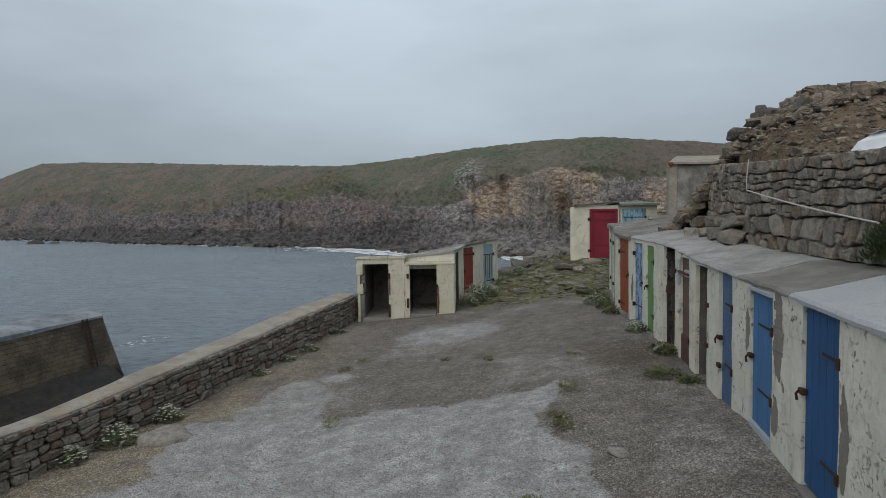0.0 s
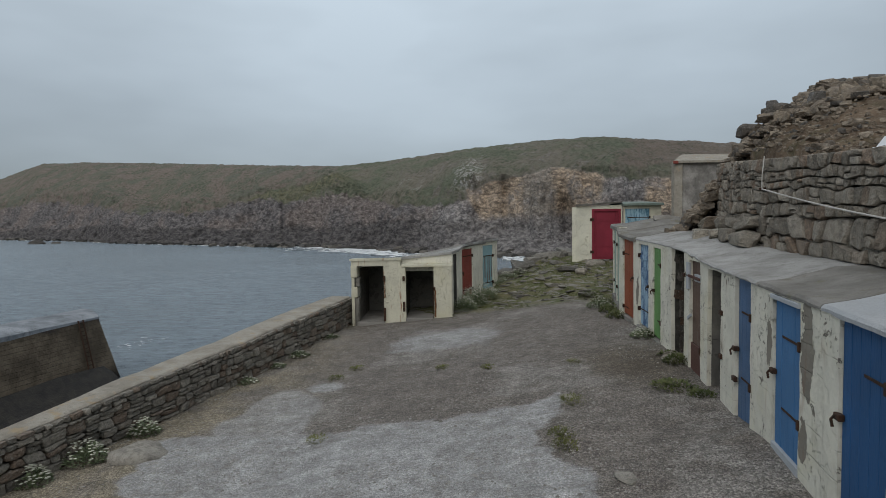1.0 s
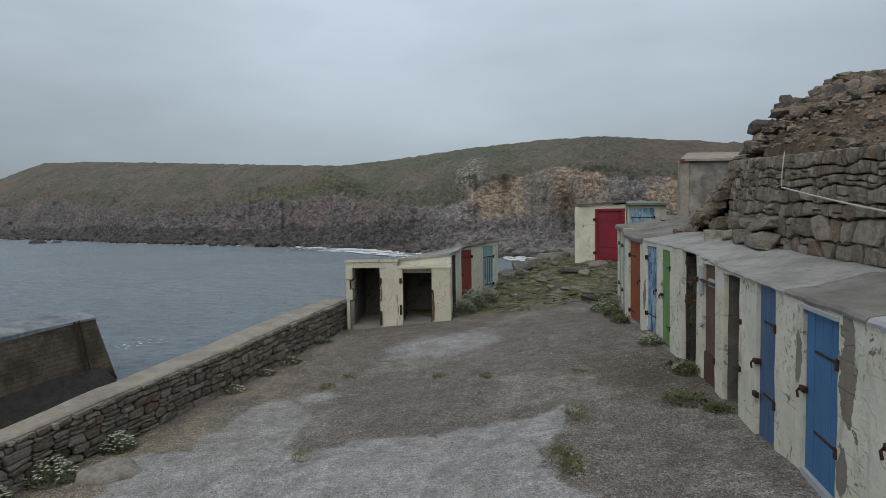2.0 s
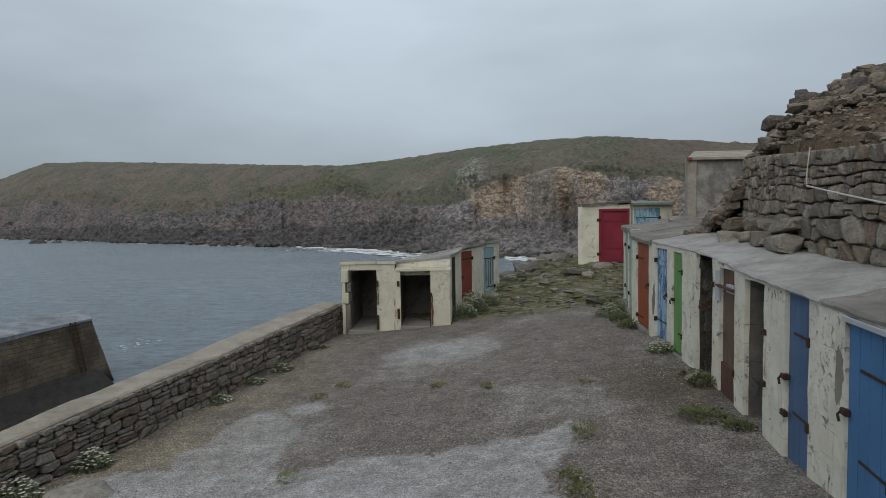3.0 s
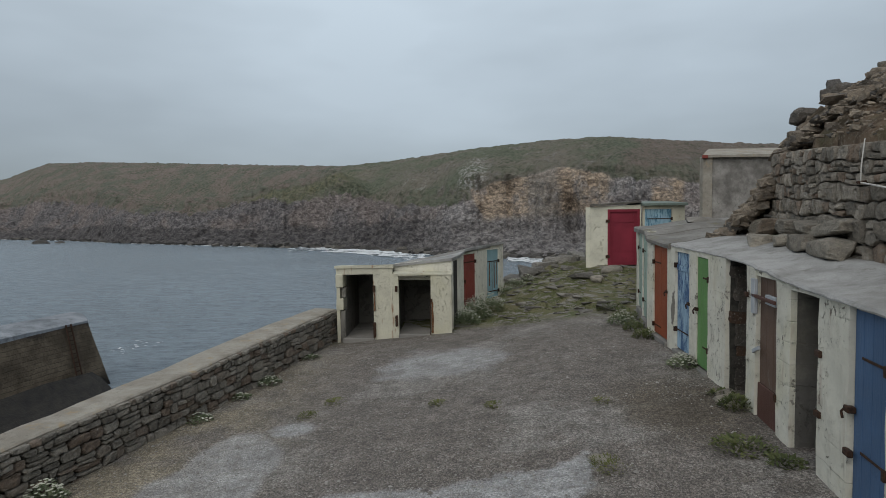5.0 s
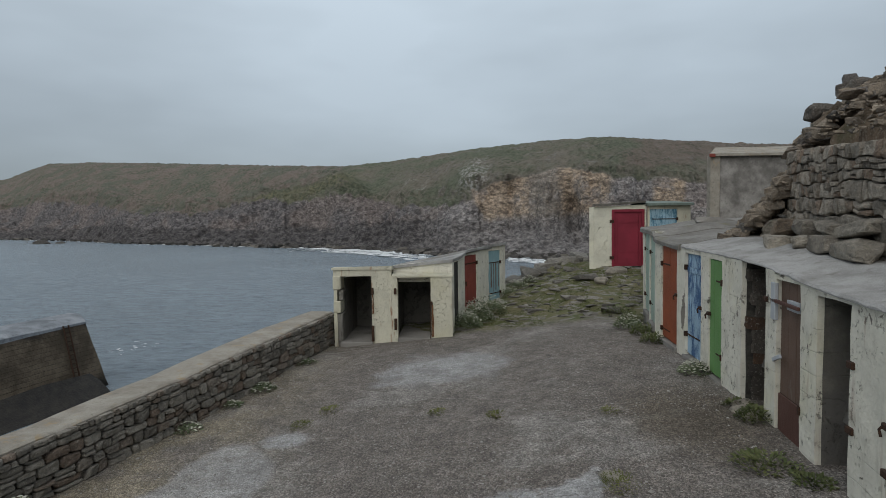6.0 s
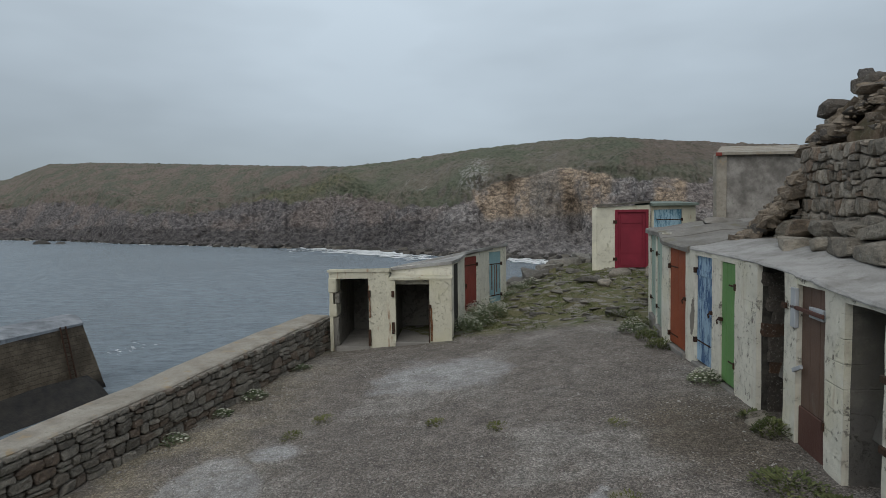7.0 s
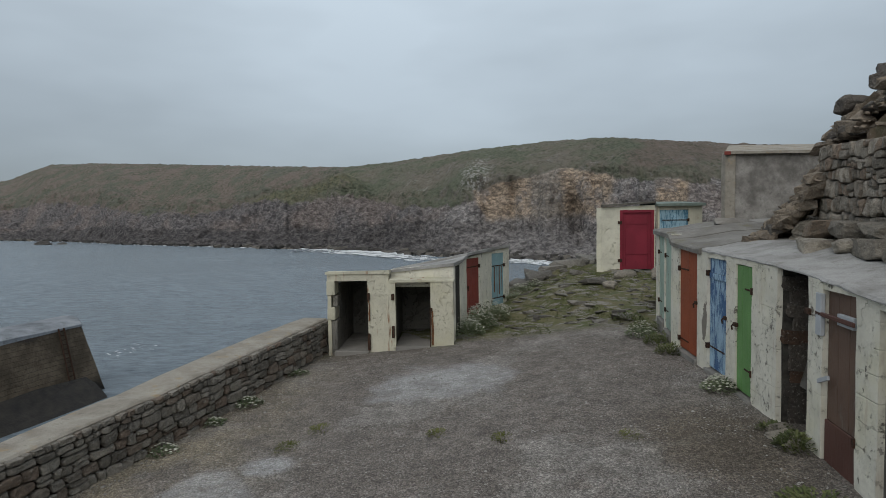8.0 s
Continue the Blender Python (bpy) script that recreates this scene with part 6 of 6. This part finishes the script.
def build_plants():
    group = "plants along the walls"
    white = "white-flowered scurvy grass at the foot of a wall"
    for k, (x, y, r, h, n, f) in enumerate([(-5.33, 9.8, 0.32, 0.32, 520, 45), (-5.02, 10.95, 0.26, 0.28, 420, 40), (-5.58, 9.05, 0.22, 0.26, 300, 45), (-3.72, 16.15, 0.3, 0.16, 260, 30), (-3.98, 15.2, 0.2, 0.12, 160, 12), (-4.28, 13.95, 0.24, 0.13, 180, 14), (-3.28, 18.1, 0.26, 0.12, 160, 12),
                                            (0.5, 20.6, 0.5, 0.5, 1100, 110), (0.8, 21.5, 0.6, 0.6, 1200, 120), (1.2, 22.4, 0.62, 0.6, 1100, 110), (1.6, 23.6, 0.4, 0.3, 360, 70), (4.42, 14.35, 0.26, 0.24, 300, 60), (4.45, 18.6, 0.35, 0.35, 360, 50),
                                            (3.1, 27.4, 0.4, 0.3, 300, 70), (2.5, 26.1, 0.4, 0.28, 280, 50), (2.2, 25.3, 0.45, 0.3, 300, 40)]):
        clump("flowering_plant", (x, y, gh(x, y) - 0.01), r, h, n, M_SCURVY, white, "plant", group, (0.055, 0.02), f, k + 5)
    green = "low dark green weed growing from the gravel"
    for k, (x, y, r, h, n) in enumerate([(4.3, 11.9, 0.26, 0.3, 420), (3.75, 10.55, 0.36, 0.12, 420), (3.95, 10.0, 0.2, 0.07, 160), (4.55, 17.0, 0.28, 0.3, 360), (4.6, 17.9, 0.3, 0.35, 360), (4.35, 12.5, 0.2, 0.14, 160), (4.75, 19.3, 0.4, 0.45, 420), (4.7, 20.4, 0.45, 0.4, 380)]):
        clump("weed", (x, y, gh(x, y) - 0.01), r, h, n, M_WEED, green, "plant", group, (0.06, 0.018), 0, k + 40)
    thin = "thin flat tuft of yellow-green moss and grass"
    for k, (x, y, r, n) in enumerate([(1.75, 9.1, 0.22, 200), (1.72, 8.75, 0.2, 180), (2.15, 10.45, 0.24, 200), (0.0, 13.9, 0.16, 110), (0.95, 13.3, 0.16, 110), (-2.3, 13.9, 0.2, 130), (-1.95, 14.6, 0.2, 110), (1.0, 6.6, 0.18, 130), (-1.9, 10.2, 0.16, 90), (2.6, 12.8, 0.15, 70)]):
        clump("grass_tuft", (x, y, gh(x, y) - 0.008), r, 0.02, n * 2, M_MOSS, thin, "grass", "tufts in the gravel", (0.045, 0.007), 0, k + 70, 1.3)
    # shrub on the roof
    shrub = thing("shrub", (5.0, 6.75, 1.98), "dense dark green shrub rooted against the stone wall", "shrub")
    r2 = random.Random(77)
    bm = Soup()
    for _ in range(5200):
        a, el, rr = r2.uniform(0, math.tau), r2.uniform(-0.25, 1.45), r2.random() ** 0.35
        bulge = 0.78 + 0.35 * noise.noise((math.cos(a) * 2, math.sin(a) * 2, el * 2))
        d = Vector((math.cos(a) * math.cos(el), math.sin(a) * math.cos(el), math.sin(el)))
        p = Vector((5.0, 6.75, 2.12)) + Vector((d.x * 0.5, d.y * 0.62, d.z * 0.42)) * rr * bulge
        leaf(bm, p, d + Vector((r2.gauss(0, 0.4), r2.gauss(0, 0.4), 0.8)), r2.uniform(0.04, 0.09), 0.009)
    tagged(part("foliage", bm, M_LEAF, shrub), kind="stuff")
    bm = bmesh.new()
    for _ in range(14):
        a = r2.uniform(0, math.tau)
        rod(bm, [(5.0, 6.75, 1.95), (5.0 + math.cos(a) * 0.15, 6.75 + math.sin(a) * 0.2, 2.2), (5.0 + math.cos(a) * 0.32, 6.75 + math.sin(a) * 0.4, 2.38)], 0.01, 5)
    part("stems", bm, M_BROWN, shrub)
    # coarse turf towards the point
    bm = Soup()
    spots = [(r2.uniform(-0.2, 9.5), r2.uniform(19.8, 32)) for _ in range(90000)]
    gaps = coast_gap(np.array([p[0] for p in spots]), np.array([p[1] for p in spots]))
    for (x, y), gap in zip(spots, gaps):
        if noise.noise((x * 0.7, y * 0.7, 4)) + 0.25 * noise.noise((x * 2.5, y * 2.5, 1)) < -0.2 + max(0, 21.5 - y) * 0.25 + 0.09 * max(0, x - 4.0) or gap > -0.1:
            continue
        if 5.4 < x < 9.3 and y > 27.2 or x < 2.15 and y > 19.7 and x < 0.2 + (y - 20) * 0.36:
            continue
        a = r2.uniform(0, math.tau)
        leaf(bm, (x, y, gz(x, y) + hump(x, y) - 0.02), (math.cos(a), math.sin(a), r2.uniform(0.5, 2.0)), r2.uniform(0.03, 0.09), r2.uniform(0.004, 0.009))
    solo("turf", bm, M_GRASS, "short coarse grass on the rocky point", "grass", kind="stuff")
    bm = Soup()
    for k in range(1500):
        x, y = r2.uniform(6.0, 11.5), r2.uniform(17.5, 23.2)
        if noise.noise((x, y, 2)) < 0.1:
            continue
        a = r2.uniform(0, math.tau)
        leaf(bm, (x, y, float(mound_z(np.array(x), np.array(y)))), (math.cos(a), math.sin(a), r2.uniform(0.4, 1.5)), r2.uniform(0.05, 0.14), 0.012)
    solo("bank_grass", bm, M_WEED, "sparse weeds on the platform by the grey hut", "grass", kind="stuff")


build_plants()


# ---- stones on the ground ----
def build_ground_stones():
    r2 = random.Random(31)
    bm = Soup()
    for k in range(420):            # bedrock and stones of the point
        x, y = r2.uniform(1.6, 8.4), r2.uniform(20.0, 30.5)
        if float(coast_gap(np.array([x]), np.array([y]))[0]) > 0.4 or (5.3 < x < 9.3 and y > 27.1) or x < 0.5 + (y - 20) * 0.36:
            continue
        s = 0.075 * math.exp(r2.gauss(0.35, 0.55))
        boulder_bm(bm, (x, y, gh(x, y) + s * 0.04), (s * r2.uniform(1.3, 2.6), s * r2.uniform(0.8, 1.3), s * r2.uniform(0.35, 0.6)), k, r2.uniform(-0.4, 0.6), 0.25, level=1)
    solo("point_stones", bm, M_POINT, "flat weathered bedrock and stones in the turf", "stones", kind="stuff")
    bm = Soup()
    for k in range(420):            # rocks where the point falls to the sea
        f = r2.random()
        ax, ay = 1.4 + 6.2 * f, 26.6 + 7.8 * f ** 1.15
        off = r2.uniform(-0.2, 2.6)
        x, y = ax - 0.75 * off, ay + 0.65 * off
        s = r2.uniform(0.25, 0.95)
        boulder_bm(bm, (x, y, gz(ax, ay) - 0.05 - 1.0 * off), (s * 1.5, s, s * 0.8), k, r2.uniform(0, 6), 0.3, level=1)
    solo("edge_rocks", bm, M_POINT, "tumbled grey rocks at the edge of the point", "rocks", kind="stuff")
    for k, (x, y, a, b, c, label) in enumerate([(-4.6, 9.85, 0.82, 0.5, 0.26, "flat pale boulder set in the gravel"), (6.2, 26.2, 0.95, 0.5, 0.35, "long pale rock in the turf"), (6.9, 25.2, 0.4, 0.35, 0.5, "upright grey stone in the turf"), (5.2, 24.6, 0.5, 0.4, 0.24, "grey stone in the turf"),
                                                (4.3, 12.2, 0.35, 0.22, 0.16, "brown stone on the sill of an opening"), (4.38, 12.5, 0.25, 0.2, 0.14, "brown stone on the sill of an opening"), (4.25, 11.95, 0.2, 0.16, 0.12, "brown stone on the sill of an opening"), (0.95, 6.55, 0.3, 0.2, 0.05, "flat stone flush with the gravel"), (2.14, 7.5, 0.3, 0.2, 0.03, "flat pale stone flush with the gravel"), (2.1, 10.65, 0.3, 0.2, 0.03, "flat pale stone flush with the gravel")]):
        bm = Soup()
        boulder_bm(bm, (x, y, gh(x, y) + c * 0.12), (a * 1.2, b * 1.2, c * 1.3), k + 200, k * 0.6, 0.14, level=3)
        solo("ground_stone", bm, M_PALESTONE if "pale" in label else M_BOULDER, label, "stone", smooth=True)
    verts, faces = [], []
    for k in range(46000):          # loose chippings
        y = 3.4 + 17.0 * r2.random() ** 1.35
        x = r2.uniform(-5.2, row_x(y) - 0.05)
        if y < 8 and x > 2.9 or x < float(np.interp(y, [p[1] for p in PARAPET], [p[0] for p in PARAPET])) + 0.1:
            continue
        if noise.noise((x * 0.8, y * 0.8, 7)) < -0.25 + 0.3 * r2.random():
            continue
        s = 0.0068 * math.exp(r2.gauss(0.1, 0.42))
        z, a = gz(x, y) + hump(x, y) + s * 0.25, r2.uniform(0, 6.3)
        c, d = math.cos(a) * s * r2.uniform(0.8, 1.6), math.sin(a) * s * r2.uniform(0.8, 1.6)
        i = len(verts)
        verts += [(x + c, y + d, z), (x - d, y + c, z), (x - c, y - d, z), (x + d, y - c, z), (x, y, z + s * 0.8)]
        faces += [(i, i + 1, i + 4), (i + 1, i + 2, i + 4), (i + 2, i + 3, i + 4), (i + 3, i, i + 4)]
    me = bpy.data.meshes.new("gravel")
    me.from_pydata(verts, [], faces)
    me.materials.append(M_PEBBLE)
    tagged(new("gravel", me), "loose grey and pale chippings on the quay", "gravel", kind="stuff")


M_POINT = stone("point_bedrock", (0.16, 0.15, 0.13), (0.32, 0.3, 0.265), (0.1, 0.092, 0.08), 0.2, piece=False)
build_ground_stones()


# ---- rope and upturned boat ----
def build_rope():
    rope = thing("rope", (5.3, 9, 2.5), "pale old rope hung from an iron peg on the stone wall", "rope")
    pts = [(5.24, 10.8, 3.5), (5.22, 10.82, 3.2), (5.22, 10.83, 2.98), (5.05, 9.43, 2.76), (4.94, 8.4, 2.63), (4.86, 7.57, 2.52), (4.84, 7.0, 2.47)]
    bm = bmesh.new()
    rod(bm, [Vector(p) for p in pts[:3]], 0.008)
    part("upper_end", bm, M_ROPE, rope)
    bm = bmesh.new()
    line = [Vector(pts[2]).lerp(Vector(pts[6]), k / 12) - Vector((0, 0, 0.03 * math.sin(k / 12 * math.pi))) for k in range(13)]
    rod(bm, line, 0.012)
    part("span", bm, M_ROPE, rope)
    bm = bmesh.new()
    rod(bm, [(5.45, 10.85, 3.0), (5.18, 10.83, 2.98)], 0.018)
    part("peg", bm, M_IRON, rope, "rusted iron peg")


def build_boat():
    boat = thing("upturned_boat", (7.2, 9.3, 3.5), "white upturned dinghy lying on the bank", "boat")
    bm = bmesh.new()
    rings, n = [], 14
    for i in range(n + 1):
        f = i / n
        half = 0.62 * (0.75 + 0.25 * math.sin(min(1, f * 1.6) * math.pi / 2)) * (1 - max(0, f - 0.6) ** 2 * 5.5)
        ring = []
        for j in range(11):
            a = j / 10 * math.pi
            w = max(0.02, half)
            ring.append(bm.verts.new((6.27 + 2.6 * f + (0.3 * math.sin(a) if i == 0 else 0), 9.3 - math.cos(a) * w * (1 - 0.25 * math.sin(a)), 3.48 + 0.3 * math.sin(a) ** 0.5)))
        rings.append(ring)
    for a, b in zip(rings, rings[1:]):
        for j in range(10):
            bm.faces.new((a[j], a[j + 1], b[j + 1], b[j]))
    bm.faces.new(rings[0])
    bm.faces.new(rings[-1][::-1])
    part("hull", bm, M_HULL, boat, smooth=False)
    bm = bmesh.new()
    for side in (0, 10):
        rod(bm, [r.co.copy() if False else r for r in [Vector((6.25 + 2.6 * i / n, 9.3 - (1 if side == 0 else -1) * (0.64 * (0.75 + 0.25 * math.sin(min(1, i / n * 1.6) * math.pi / 2)) * (1 - max(0, i / n - 0.6) ** 2 * 5.5)), 3.46)) for i in range(n + 1)]], 0.035)
    part("gunwale", bm, M_HULL, boat)
    bm = bmesh.new()
    rod(bm, [(6.25, 8.82, 3.47), (6.25, 9.78, 3.47)], 0.035)
    part("transom_rail", bm, M_HULL, boat)


build_rope()
build_boat()

# ---- stones of the walls ----
M_LINING = stone("dark_lining_stone", (0.07, 0.06, 0.05), (0.15, 0.13, 0.11), (0.12, 0.07, 0.045), 0.1)
M_STONE_REST = stone("parapet_granite_far", (0.18, 0.164, 0.138), (0.42, 0.385, 0.33), (0.25, 0.19, 0.145), 0.2, piece=False)
M_STONE2_REST = stone("field_granite_far", (0.25, 0.222, 0.182), (0.56, 0.495, 0.41), (0.36, 0.27, 0.2), 0.3, piece=False)
stone_face(parapet, M_STONE, PARAPET[::-1], lambda d: -1.12, lambda d: parapet_top(20.2 - d * 0.97) - 0.03, (0.165, 0.12), 3, 0.14, 12.0, M_STONE_REST, 0.62)
stone_face(retaining, M_STONE2, FACE[1:][::-1], lambda d: 1.98, lambda d: float(face_top(17 - d * 0.94)), (0.3, 0.15), 8, 0.2, 11.5, M_STONE2_REST, 0.06, 0.36)
INNER = stone_meshes("stone", M_LINING, 6, 30, 0.85)
far_jamb = row_at(12.82)
m_j, _ = along(row_at(12.0), far_jamb)
deep = (Vector(far_jamb) - Vector(row_at(12.0))).length
lining = bmesh.new()
box(lining, m_j, (deep - 0.012, deep + 0.02), (-1.55, -0.08), (-0.3, 1.88))
inner = part("rubble_lining", lining, M_MORTAR, terrace, "dark mortar behind rough lining stones")
for k in range(11):
    for q in range(4):
        p = m_j @ Vector((deep - 0.004, -0.3 - 0.36 * q + rng.uniform(-0.06, 0.06) - 0.1 * (k % 2), -0.02 + 0.175 * k))
        turn = math.atan2(far_jamb[1] - 12.0, far_jamb[0] - row_x(12.0))
        piece("stone", INNER[rng.randrange(6)], inner, Matrix.Translation(p) @ Matrix.Rotation(turn + rng.uniform(-0.08, 0.08), 4, "Z") @ Matrix.Diagonal((0.07, 0.38, 0.19, 1)))
